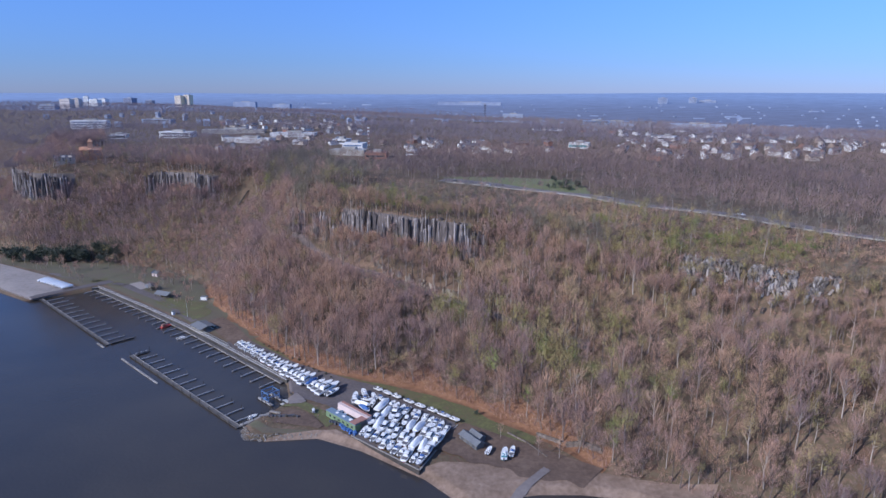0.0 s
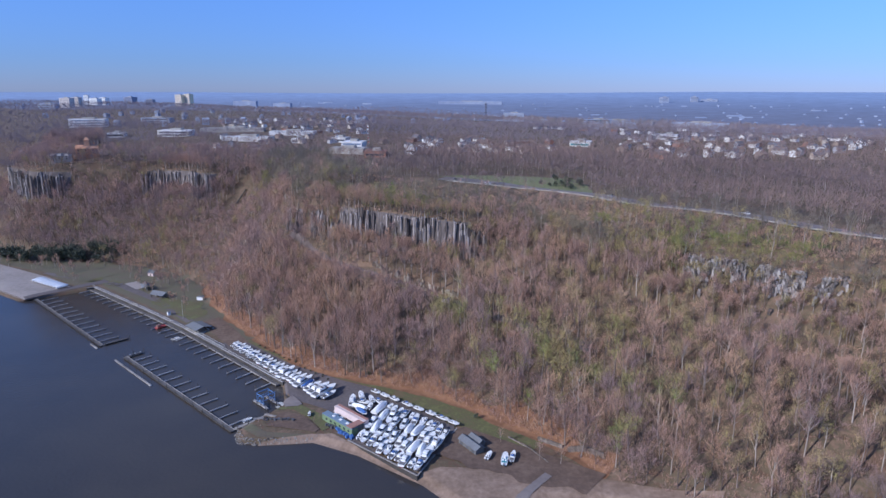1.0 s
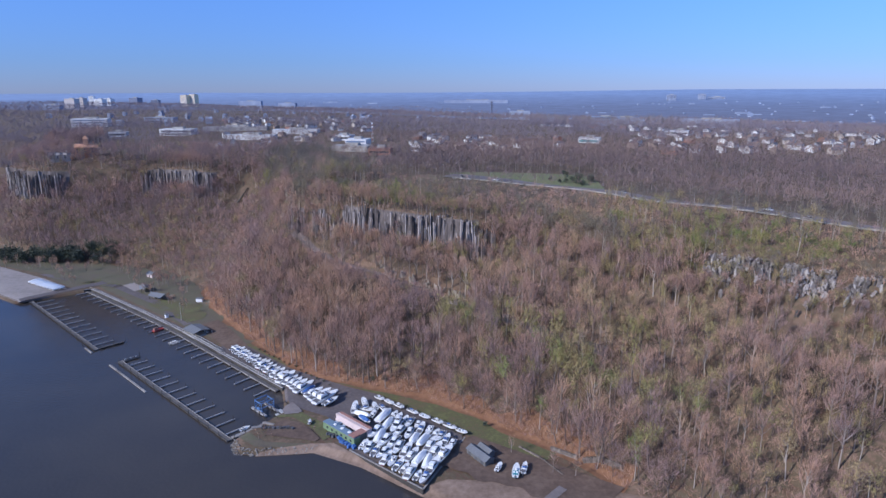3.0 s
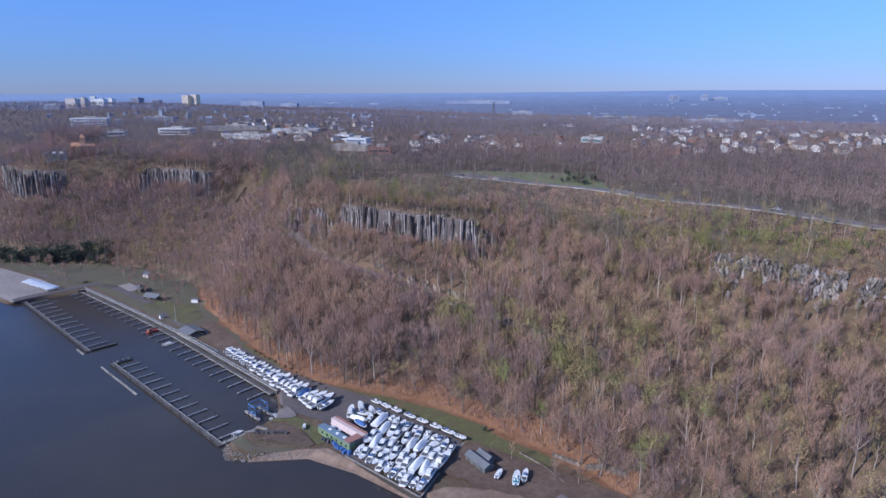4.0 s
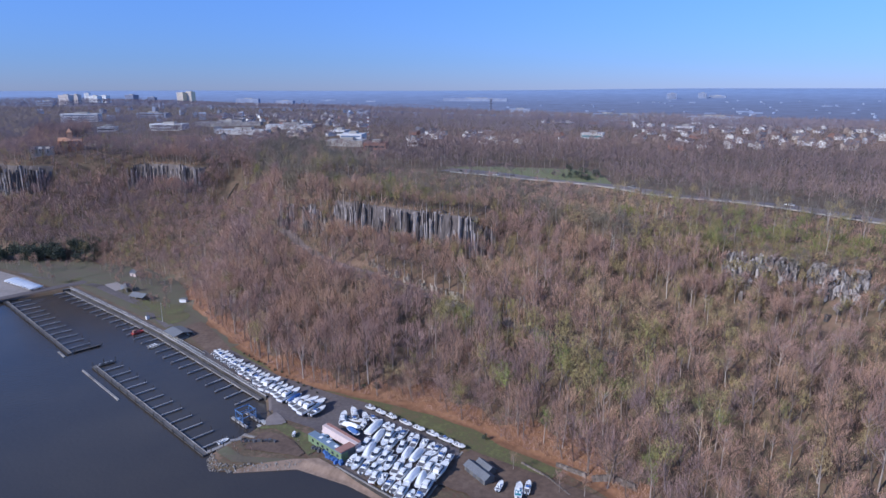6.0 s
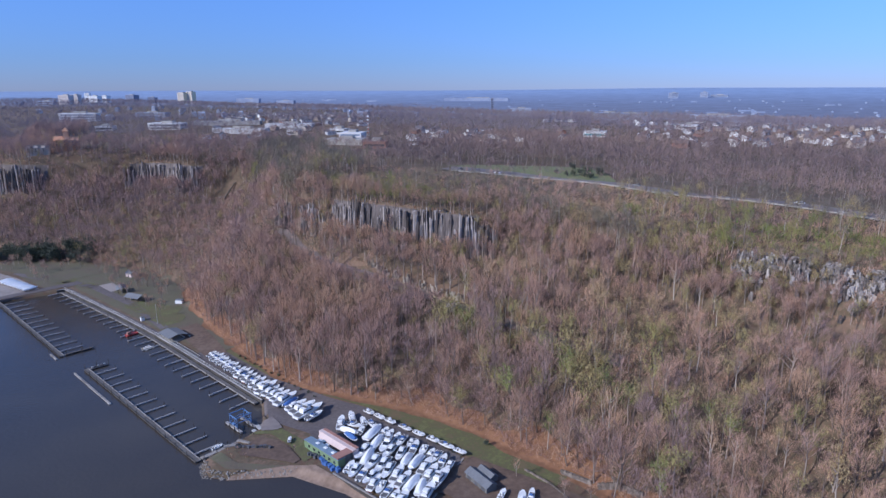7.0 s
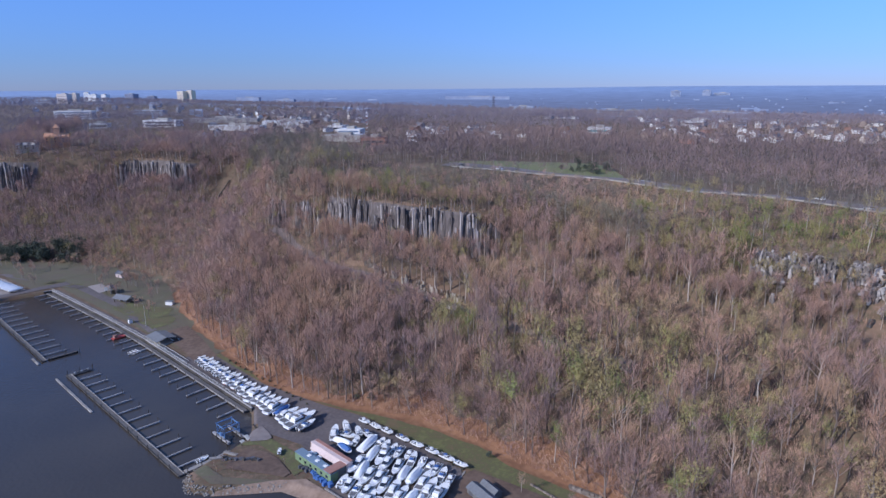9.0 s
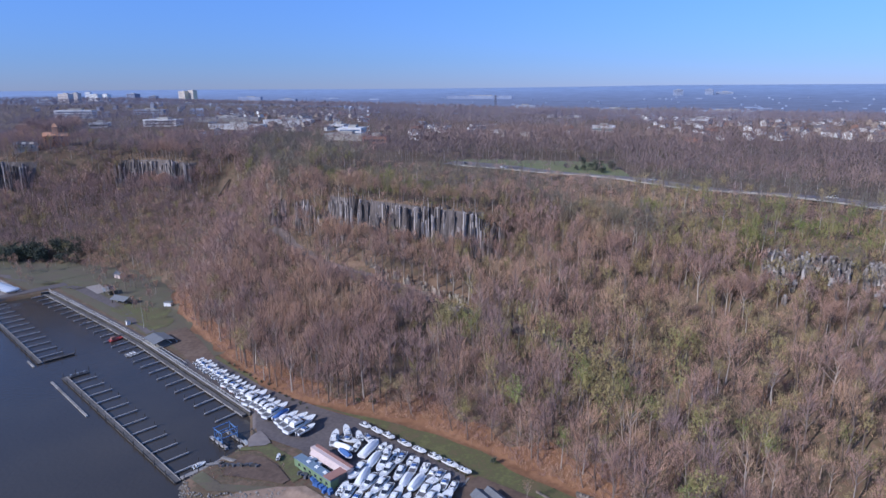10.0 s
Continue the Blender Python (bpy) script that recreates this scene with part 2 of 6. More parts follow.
# ground: one sheet from the river bed to the skyline
aa = np.concatenate([np.arange(-900, -100, 60), np.arange(-100, 95, 5), np.arange(95, 290, 2), np.arange(290, 1000, 5), np.arange(1000, 2500, 40), np.arange(2500, 6001, 125)])
kb, kz = knots(aa)
cols = []
for j, parts_n in enumerate((2, 4, 1, 2, 5, 12, 3, 8, 4, 5, 6, 12, 16, 12, 12, 12, 12, 30)):
    for q in range(parts_n):
        cols.append(kb[:, j] + (kb[:, j + 1] - kb[:, j]) * q / parts_n)
bb = np.stack(cols, 1)
A2 = np.repeat(aa[:, None], bb.shape[1], 1)
Z2 = ground_z(A2, bb)
GV = np.stack([EA[0] * A2 + EB[0] * bb, EA[1] * A2 + EB[1] * bb, Z2], -1).reshape(-1, 3)
GF = grid_faces(*A2.shape)[:, ::-1]
far_face = (np.hypot(GV[GF, 0], GV[GF, 1]).mean(1) > 2350) & (bb.reshape(-1)[GF].mean(1) > 600)


def patch(name, a0, a1, lo, hi, material, lift=0.06, step=4.0, rows=8, label="", category=""):
    """A skin of another surface that follows the ground between two lines lo(a) and hi(a)."""
    av = np.linspace(a0, a1, max(2, int((a1 - a0) / step) + 1))
    t = np.linspace(0, 1, rows)
    l0, l1 = np.array([lo(a) for a in av]), np.array([hi(a) for a in av])
    B = l0[:, None] + (l1 - l0)[:, None] * t
    A = np.repeat(av[:, None], rows, 1)
    Z = ground_z(A, B) + lift * 1.7
    V = np.stack([EA[0] * A + EB[0] * B, EA[1] * A + EB[1] * B, Z], -1).reshape(-1, 3)
    ob = mesh_object(name, V, grid_faces(*A.shape)[:, ::-1], material, smooth=True)
    return tagged(ob, label or name.replace("_", " "), category or name.split("_")[-1], "", "structure")


def line(*pts):
    return lambda a: float(np.interp(a, [p[0] for p in pts], [p[1] for p in pts]))



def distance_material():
    """Far country with haze painted into its colour: dull blue-grey nearby, pale blue at the skyline, with streaks of
    woods and fields.
    """
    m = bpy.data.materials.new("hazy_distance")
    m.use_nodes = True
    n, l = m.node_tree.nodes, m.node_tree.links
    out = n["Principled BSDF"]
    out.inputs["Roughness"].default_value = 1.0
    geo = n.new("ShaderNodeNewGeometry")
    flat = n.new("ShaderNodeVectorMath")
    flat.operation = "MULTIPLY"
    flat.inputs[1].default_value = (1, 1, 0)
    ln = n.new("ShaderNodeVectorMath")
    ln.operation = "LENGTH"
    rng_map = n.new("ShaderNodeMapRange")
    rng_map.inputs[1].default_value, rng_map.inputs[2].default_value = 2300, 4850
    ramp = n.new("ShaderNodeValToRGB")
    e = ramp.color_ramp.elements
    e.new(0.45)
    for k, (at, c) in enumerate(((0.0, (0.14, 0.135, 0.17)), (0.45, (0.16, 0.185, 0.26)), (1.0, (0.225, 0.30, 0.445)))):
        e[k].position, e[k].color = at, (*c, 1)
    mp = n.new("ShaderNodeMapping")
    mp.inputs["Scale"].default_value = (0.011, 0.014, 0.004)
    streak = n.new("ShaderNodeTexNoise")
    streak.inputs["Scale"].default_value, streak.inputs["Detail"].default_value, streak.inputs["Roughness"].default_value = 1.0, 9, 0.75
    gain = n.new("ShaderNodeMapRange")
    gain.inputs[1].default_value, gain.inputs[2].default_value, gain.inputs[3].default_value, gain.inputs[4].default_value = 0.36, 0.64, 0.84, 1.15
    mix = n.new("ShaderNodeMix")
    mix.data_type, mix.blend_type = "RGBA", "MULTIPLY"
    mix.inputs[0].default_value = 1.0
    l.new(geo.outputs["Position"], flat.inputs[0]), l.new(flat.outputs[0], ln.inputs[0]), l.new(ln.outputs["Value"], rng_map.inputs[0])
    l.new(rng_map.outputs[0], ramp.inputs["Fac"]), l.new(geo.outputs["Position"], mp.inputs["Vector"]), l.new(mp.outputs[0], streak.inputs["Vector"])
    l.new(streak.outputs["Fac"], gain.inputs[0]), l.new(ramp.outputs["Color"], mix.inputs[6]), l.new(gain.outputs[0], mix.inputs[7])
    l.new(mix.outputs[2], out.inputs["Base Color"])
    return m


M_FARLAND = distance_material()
M_SLOPEROAD = mat("worn_road", [(0.15, 0.125, 0.12), (0.195, 0.165, 0.155), (0.24, 0.205, 0.19)], 2.0, 0.9, 0.3, 25)
near_faces = GF[~far_face]
n0 = np.cross(GV[near_faces[:, 1]] - GV[near_faces[:, 0]], GV[near_faces[:, 2]] - GV[near_faces[:, 0]])
steep = (np.abs(n0[:, 2]) < 0.34 * np.linalg.norm(n0, axis=1)) & (GV[near_faces, 2].mean(1) > 40) & (along(DROP, A2.reshape(-1)[near_faces].mean(1)) < 4.5) & (A2.reshape(-1)[near_faces].mean(1) < 832)
ground = mesh_object("ground", GV, near_faces, [M_LITTER, M_ROCKFACE], smooth=True, index=steep.astype(int))
tagged(ground, "brown leaf-littered wooded hillside and plateau", "ground", "", "structure")
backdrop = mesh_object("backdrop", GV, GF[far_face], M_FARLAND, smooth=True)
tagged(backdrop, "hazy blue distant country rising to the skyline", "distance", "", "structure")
wv = [W(-3500, -4500), W(5500, -4500), W(5500, 420), W(-3500, 700)]
water = mesh_object("water", [tuple(v) for v in wv], [(0, 1, 2, 3)], M_WATER)
water.data.flip_normals() if water.data.polygons[0].normal.z < 0 else None
tagged(water, "calm dark slate-blue river water", "river", "", "structure")

shore_at = lambda a: float(along(SHORE, a))
foot_at = lambda a: float(along(FOOT, a))
patch("beach", 72, 241, lambda a: shore_at(a) - 6, line((72, 240), (98, 226), (122, 214), (135, 198), (150, 194), (167, 180), (171, 170.5), (190, 168.5), (222, 166), (229, 159), (241, 141)), M_SAND, 0.24, 1.0, 20, label="strip of pale brown sandy beach", category="beach")
patch("soil_yard", 113, 181, lambda a: float(np.interp(a, [113, 128, 150, 181], [208, 198, 191, 183])) + 1.3 * math.sin(a / 3.7) + 0.8 * math.sin(a / 1.7), line((113, 222), (150, 216), (181, 211)), M_MUD, 0.34, 1.5, 14, label="bare dark soil yard beside the beach", category="yard")
patch("yard_paving", 170, 359, line((170, 170), (181, 169), (212, 168), (222, 168), (241, 178), (253, 175), (264, 172), (286, 183), (359, 184)), line((170, 172), (183, 208.5), (240, 209), (262, 203), (300, 196.2), (359, 197)), M_ASPHALT, 0.12, 3, label="grey asphalt boatyard surface", category="paving")
patch("lawn", 146, 349, line((146, 217), (150, 215), (170, 210.5), (240, 209.5), (262, 203.5), (290, 196.6), (349, 196.6)), lambda a: max(foot_at(a) - 2.6, 197.4 if a > 280 else 0) + 0.6 * math.sin(a / 4.1) + math.sin(a / 9.7), M_LAWN, 0.1, 2, label="strip of green and straw-coloured grass", category="lawn")
patch("leaf_bank", 112, 470, lambda a: foot_at(a) - 3.5 + 0.8 * math.sin(a / 6.0), lambda a: foot_at(a) + 8 + 2.5 * math.sin(a / 11.0) + 2 * math.sin(a / 4.3), M_OCHRE, 0.08, 2, 12, label="russet leaf-strewn bank below the trees", category="bank")
patch("jetty_lawn", 227, 261, line((227, 164), (240, 167), (254, 166.5), (261, 160)), line((227, 168), (240, 173), (256, 172), (261, 163)), M_LAWN, 0.12, 2, label="grass bank on the jetty", category="lawn")
patch("jetty_grass", 227, 261, line((227, 157), (236, 149), (245, 141), (261, 140)), line((227, 161), (236, 153), (245, 146), (261, 145)), M_ROUGH, 0.1, 2, label="thin straw-coloured grass on the jetty", category="grass")
patch("jetty_soil", 229, 255, line((229, 161), (236, 157), (242, 153.5), (249, 149), (255, 154)), line((229, 164), (240, 166), (248, 165.5), (255, 162)), M_MUD, 0.18, 2, label="dark bare soil on the jetty", category="soil")
patch("promenade", 271, 546, lambda a: shore_at(a) + 1.2, lambda a: shore_at(a) + 4.2, M_ASPHALT, 0.14, 4, label="grey paved promenade beside the basin", category="promenade")
wob = lambda a, k=3.0: k * (math.sin(a / 5.3) + 0.7 * math.sin(a / 2.9 + 1) + 0.8 * math.sin(a / 13.0))
patch("park_ground", 350, 600, line((350, 197.2), (358, 190), (396, 187), (450, 185), (546, 180), (550, 165), (600, 160)), lambda a: foot_at(a) - 1 + 0.5 * wob(a), M_ROUGH, 0.1, 2, 14, label="rough brown park grass and bare ground", category="ground")
patch("park_lawn", 412, 472, lambda a: 190 + 0.4 * wob(a), lambda a: 200 + 10 * math.sin((a - 412) / 60 * math.pi) ** 0.5 + 0.7 * wob(a), M_LAWN, 0.16, 2, 8, label="patch of green park lawn", category="lawn")
patch("park_lawn", 528, 590, lambda a: 186 - (a - 528) * 0.3 + 0.4 * wob(a), lambda a: 195 - (a - 528) * 0.25 + 0.7 * wob(a + 7), M_LAWN, 0.16, 2, 8, label="patch of green park lawn", category="lawn")
patch("park_path", 409, 612, line((409, 187), (470, 191), (530, 187), (595, 162), (612, 158)), line((409, 192), (470, 197), (530, 194), (595, 170), (612, 166)), M_ASPHALT, 0.16, 4, label="grey tarmac park road", category="road")
patch("parking_lot", 546, 700, line((546, 127), (590, 119), (700, 124)), line((546, 162), (594, 158), (700, 135)), M_LOT, 0.14, 4, label="pale empty riverside parking lot", category="parking lot")
patch("basin_path", 543.5, 553, lambda a: 128.0 if a > 546 else 176.0, lambda a: 187.0, M_ASPHALT, 0.2, 1.2, 12, label="grey tarmac path round the end of the basin", category="path")
patch("bare_ground", 347, 402, line((347, 186), (402, 192)), line((347, 197), (375, 203), (402, 207)), M_MUD, 0.15, 2, 6, label="dark bare ground behind the pier pavilion", category="ground")
MID = lambda a: float(along(FOOT, a) + 0.62 * (along(CLIFF, a) - along(FOOT, a)))
SROAD = [(150, 270), (230, 271.5), (248, 271), (265, 268), (292, 264), (331, 261.5), (366, 266), (410, 274)]
slope_b = lambda a: float(along(SROAD, a))
M_WOODROAD = mat("leaf_strewn_road", [(0.10, 0.075, 0.068), (0.138, 0.107, 0.098), (0.17, 0.135, 0.12)], 1.6, 0.95, 0.4, 12)
patch("slope_road", 150, 409, lambda a: slope_b(a) - 2.2 + 0.5 * math.sin(a / 3.1), lambda a: slope_b(a) + 2.2 + 0.6 * math.sin(a / 4.7), M_WOODROAD, 0.3, 4, 5, label="grey road benched across the wooded slope", category="road")

patch("leaf_bank", 238, 335, lambda a: slope_b(a) + 4 + 0.3 * wob(a), lambda a: slope_b(a) + 11 + 0.8 * wob(a + 3), M_TANBANK, 0.12, 2, 8, label="russet leaf-strewn bank below the cliff", category="bank")
patch("grove_grass", 600, 700, line((600, 171), (640, 152), (700, 136)), lambda a: foot_at(a) + 0.4 * wob(a), M_ROUGH, 0.1, 2, 10, label="rough grass in front of the conifers", category="ground")
patch("park_lawn", 562, 672, lambda a: 172 - (a - 562) * 0.22 + 0.4 * wob(a), lambda a: 206 - (a - 562) * 0.29 + 0.7 * wob(a + 7), M_ROUGH, 0.18, 2, 8, label="patch of rough park grass", category="grass")

# parkway on the plateau, with grass on its far side
ROAD = [(-60, 364), (50, 370), (100, 371), (134, 371), (174, 375), (214, 380), (254, 382), (294, 377), (328, 367), (350, 359), (400, 340), (430, 330)]
road_b = lambda a: float(along(ROAD, a))
patch("road", -60, 338, lambda a: road_b(a) - 4.4 - max(0, a - 180) * 0.012, lambda a: road_b(a) + 4.4 + max(0, a - 180) * 0.012, M_SLOPEROAD, 0.55, 4, 6, label="pale grey two-lane parkway on the plateau", category="road")
patch("road_verge", -60, 338, lambda a: road_b(a) - 7, lambda a: road_b(a) + 7 + 2 * math.sin(a / 19), M_ROUGH, 0.3, 4, 6, label="dry grass verge of the parkway", category="verge")
patch("grass_clearing", 222, 345, lambda a: road_b(a) + 6, lambda a: road_b(a) + 8 + 44 * max(0, math.sin((a - 222) / 123 * math.pi)) ** 0.8, M_MEADOW, 0.45, 4, 6, label="green grass clearing beside the parkway", category="lawn")

# where houses stand on the plateau, and what keeps clear of trees
rt = random.Random(77)
HOUSES = []


def settle(n, x0, x1, y0, y1, gap):
    for _ in range(n * 30):
        if n <= 0:
            return
        y = rt.uniform(y0, y1)
        x = rt.uniform(x0, x1) * y / y1
        a, c = EA[0] * x + EA[1] * y, EB[0] * x + EB[1] * y
        if c > along(ROAD, a) + 40 and all((x - h[0]) ** 2 + (y - h[1]) ** 2 > gap * gap for h in HOUSES):
            HOUSES.append((x, y))
            n -= 1


settle(26, 230, 420, 640, 720, 19)
settle(60, 240, 640, 700, 880, 18)
settle(34, -50, 150, 690, 850, 14)
settle(14, -330, -60, 720, 900, 16)
settle(64, -480, -170, 960, 1400, 17)
settle(30, 150, 800, 900, 1250, 22)
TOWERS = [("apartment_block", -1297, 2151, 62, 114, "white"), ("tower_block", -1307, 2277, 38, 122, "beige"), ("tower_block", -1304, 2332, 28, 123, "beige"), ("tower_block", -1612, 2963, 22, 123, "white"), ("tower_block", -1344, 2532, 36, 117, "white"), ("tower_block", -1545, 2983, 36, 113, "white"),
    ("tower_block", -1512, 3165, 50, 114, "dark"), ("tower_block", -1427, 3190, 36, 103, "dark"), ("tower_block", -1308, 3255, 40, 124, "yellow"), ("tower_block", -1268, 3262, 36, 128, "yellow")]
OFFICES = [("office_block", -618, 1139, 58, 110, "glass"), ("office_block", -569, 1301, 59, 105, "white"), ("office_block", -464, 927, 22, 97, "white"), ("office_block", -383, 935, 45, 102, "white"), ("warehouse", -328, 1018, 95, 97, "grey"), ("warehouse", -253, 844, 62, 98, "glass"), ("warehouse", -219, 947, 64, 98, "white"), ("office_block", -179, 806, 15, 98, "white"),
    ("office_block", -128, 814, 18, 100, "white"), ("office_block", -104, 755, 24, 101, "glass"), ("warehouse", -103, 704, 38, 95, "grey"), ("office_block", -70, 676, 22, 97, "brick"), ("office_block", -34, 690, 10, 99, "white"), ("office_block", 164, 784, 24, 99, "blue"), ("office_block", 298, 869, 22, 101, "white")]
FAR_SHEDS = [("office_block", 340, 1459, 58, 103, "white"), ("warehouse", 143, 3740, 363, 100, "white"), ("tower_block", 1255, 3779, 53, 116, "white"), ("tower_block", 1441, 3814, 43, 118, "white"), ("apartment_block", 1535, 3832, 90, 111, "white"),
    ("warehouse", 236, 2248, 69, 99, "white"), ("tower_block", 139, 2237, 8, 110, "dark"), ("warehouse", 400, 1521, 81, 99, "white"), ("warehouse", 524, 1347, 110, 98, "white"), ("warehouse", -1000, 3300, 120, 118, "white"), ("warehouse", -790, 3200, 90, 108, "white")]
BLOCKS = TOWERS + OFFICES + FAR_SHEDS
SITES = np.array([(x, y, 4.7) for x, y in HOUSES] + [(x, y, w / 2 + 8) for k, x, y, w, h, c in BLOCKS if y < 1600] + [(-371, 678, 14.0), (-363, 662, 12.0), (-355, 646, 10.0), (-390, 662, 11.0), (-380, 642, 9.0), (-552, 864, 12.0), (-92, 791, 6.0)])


def open_sites(A, B):
    """True where no house stands, nor the open ground on its sunny near side."""
    x, y = EA[0] * A + EB[0] * B, EA[1] * A + EB[1] * B
    ok = np.ones(len(A), bool)
    for sx, sy, r in SITES:
        d = math.hypot(sx, sy)
        ux, uy = sx / d, sy / d
        along_ray, off = (sx - x) * ux + (sy - y) * uy, np.abs((sx - x) * uy - (sy - y) * ux)
        ok &= ~((off < r) & (along_ray > -r) & (along_ray < r + 1.5))
    return ok


# ---- trees ----
rng = np.random.default_rng(7)


def unit(v):
    return v / np.maximum(np.linalg.norm(v, axis=-1, keepdims=True), 1e-9)


def tube_np(p0, p1, r0, r1, n=3):
    """A tapered three-sided limb: verts and triangles."""
    d = unit(p1 - p0)
    u = unit(np.cross(d, [0.31, 0.95, 0.08]))
    w = np.cross(d, u)
    ang = np.arange(n) * 2 * math.pi / n
    ring = np.cos(ang)[:, None] * u + np.sin(ang)[:, None] * w
    V = np.concatenate([p0 + ring * r0, p1 + ring * r1])
    F = []
    for i in range(n):
        k = (i + 1) % n
        F += [(i, k, n + k), (i, n + k, n + i)]
    return V, np.array(F)


def tree_variant(r, twigs, limbs, twig_w, bud=0, thick=1.0, lean=0.035, spread=0.25, cloud=0.5, low=0.36):
    """A leafless tree of height 1: (wood verts, wood faces), (crown verts, crown faces). Twigs gather in clumps round the limbs
    and face away from the crown's heart; bud puts small leaf tufts in place of some twigs."""
    wv, wf = [], []

    def put(V, F):
        wf.append(F + sum(len(v) for v in wv))
        wv.append(V)
    top = np.array([r.normal(0, lean), r.normal(0, lean), 0.88])
    bend = np.array([r.normal(0, lean * 0.6), r.normal(0, lean * 0.6), 0.42])
    put(*tube_np(np.zeros(3), bend, 0.0155 * thick, 0.0115 * thick, 4))
    put(*tube_np(bend, top, 0.0115 * thick, 0.003 * thick, 3))
    limb = []
    n = max(limbs, 7)
    for i in range(n):
        h = low + (0.80 - low) * (i + r.random()) / n
        s = bend * (h / 0.42) if h < 0.42 else bend + (top - bend) * (h - 0.42) / 0.46
        az = i * 2.4 + r.random()
        ln = spread * (1.15 - 0.6 * (h - low) / (0.8 - low)) * (0.7 + 0.5 * r.random())
        el = radians(r.uniform(40, 70))
        e = s + ln * np.array([math.cos(az) * math.cos(el), math.sin(az) * math.cos(el), math.sin(el)])
        if i < limbs:
            put(*tube_np(s, e, 0.0072 * thick, 0.0022, 3))
        limb.append((s, e))
    limb.append((bend, top))
    k = r.integers(0, len(limb), twigs)
    s, e = np.array([limb[i][0] for i in k]), np.array([limb[i][1] for i in k])
    o = s + (e - s) * r.uniform(0.35, 1.05, (twigs, 1))
    # clumps: part of the twigs fill a soft cloud round the limb's outer half
    q = r.random((twigs, 1)) < cloud
    o = np.where(q, s + (e - s) * r.uniform(0.6, 1.15, (twigs, 1)) + r.normal(0, 0.19 * spread, (twigs, 3)), o)
    heart = np.array([bend[0], bend[1], 0.5])
    out = unit(unit((o - heart) / [spread, spread, 0.36]) + 0.7 * unit(o - (s + e) / 2) + np.array([0, 0, 0.25]))
    d = unit(unit(e - s) * 0.7 + out * 0.3 + r.normal(0, 0.36, (twigs, 3)) + np.array([0, 0, 0.75]))
    ln = r.uniform(0.06, 0.18, (twigs, 1))
    side = unit(np.cross(d, out + r.normal(0, 0.35, (twigs, 3)))) * twig_w * r.uniform(0.6, 1.3, (twigs, 1))
    V = np.stack([o - side, o + side, o + d * ln], 1)
    if bud:
        q = r.random(twigs) < bud
        c = o + d * ln * r.uniform(0.2, 1, (twigs, 1))
        face = unit(out + r.normal(0, 0.4, (twigs, 3)))
        t1 = unit(np.cross(face, r.normal(0, 1, (twigs, 3))))
        t2 = np.cross(face, t1)
        sz = r.uniform(0.009, 0.020, (twigs, 1))
        V[q] = np.stack([c - t1 * sz, c + t2 * sz, c + t1 * sz * 0.7 - t2 * sz * 0.5], 1)[q]
    return (np.concatenate(wv), np.concatenate(wf)), (V.reshape(-1, 3), np.arange(twigs * 3).reshape(-1, 3))


def scatter(name, variants, A, B, H, tints, materials, label, category, sink=0.3, wide=None):
    """Many trees joined into one object; variants hold (wood, crown); materials for wood and crown."""
    pick = rng.integers(0, len(variants), len(A))
    Z = ground_z(A, B) - sink
    X, Y = EA[0] * A + EB[0] * B, EA[1] * A + EB[1] * B
    rot = rng.uniform(0, 2 * math.pi, len(A))
    wide = np.ones(len(A)) if wide is None else wide
    bark = rng.random(len(A)) ** 1.3
    vs, fs, mi, tn, base = [], [], [], [], 0
    for v, (wood, crown) in enumerate(variants):
        q = np.where(pick == v)[0]
        if not len(q):
            continue
        for which, (V, F) in enumerate((wood, crown)):
            if not len(F):
                continue
            c, s = np.cos(rot[q])[:, None], np.sin(rot[q])[:, None]
            x = (V[None, :, 0] * c - V[None, :, 1] * s) * (H[q] * wide[q])[:, None] + X[q][:, None]
            y = (V[None, :, 0] * s + V[None, :, 1] * c) * (H[q] * wide[q])[:, None] + Y[q][:, None]
            z = V[None, :, 2] * H[q][:, None] + Z[q][:, None]
            vs.append(np.stack([x, y, z], -1).reshape(-1, 3))
            fs.append((F[None] + (np.arange(len(q)) * len(V))[:, None, None]).reshape(-1, 3) + base)
            base += len(q) * len(V)
            mi.append(np.full(len(q) * len(F), which))
            tn.append(np.repeat(tints[q] if which else bark[q], len(V)))
    ob = mesh_object(name, np.concatenate(vs), np.concatenate(fs), materials, index=np.concatenate(mi), tint=np.concatenate(tn))
    return tagged(ob, label, category, "", "stuff")


def in_view(A, B, margin=0.0):
    """The wedge of country that the flight looks over."""
    x, y = EA[0] * A + EB[0] * B, EA[1] * A + EB[1] * B
    return (y > 40) & (np.abs(x) < (y + 30) * 0.80 + 30 + margin)


def jitter_grid(a0, a1, b0, b1, cell):
    na, nb = int((a1 - a0) / cell), int((b1 - b0) / cell)
    i, j = np.meshgrid(np.arange(na), np.arange(nb), indexing="ij")
    return (a0 + (i + rng.uniform(0, 1, i.shape)) * cell).ravel(), (b0 + (j + rng.uniform(0, 1, j.shape)) * cell).ravel()


def blobs(A, B, s, seed):
    """Smooth random field from 0 to 1."""
    k = np.sin(A / s + seed) * np.sin(B / (s * 0.8) + seed * 1.7) + np.sin((A + B) / (s * 1.7) + seed * 2.3) * 0.7 + np.sin((A - 1.3 * B) / (s * 0.55) + seed) * 0.4
    return np.clip(0.5 + k / 3.2, 0, 1)


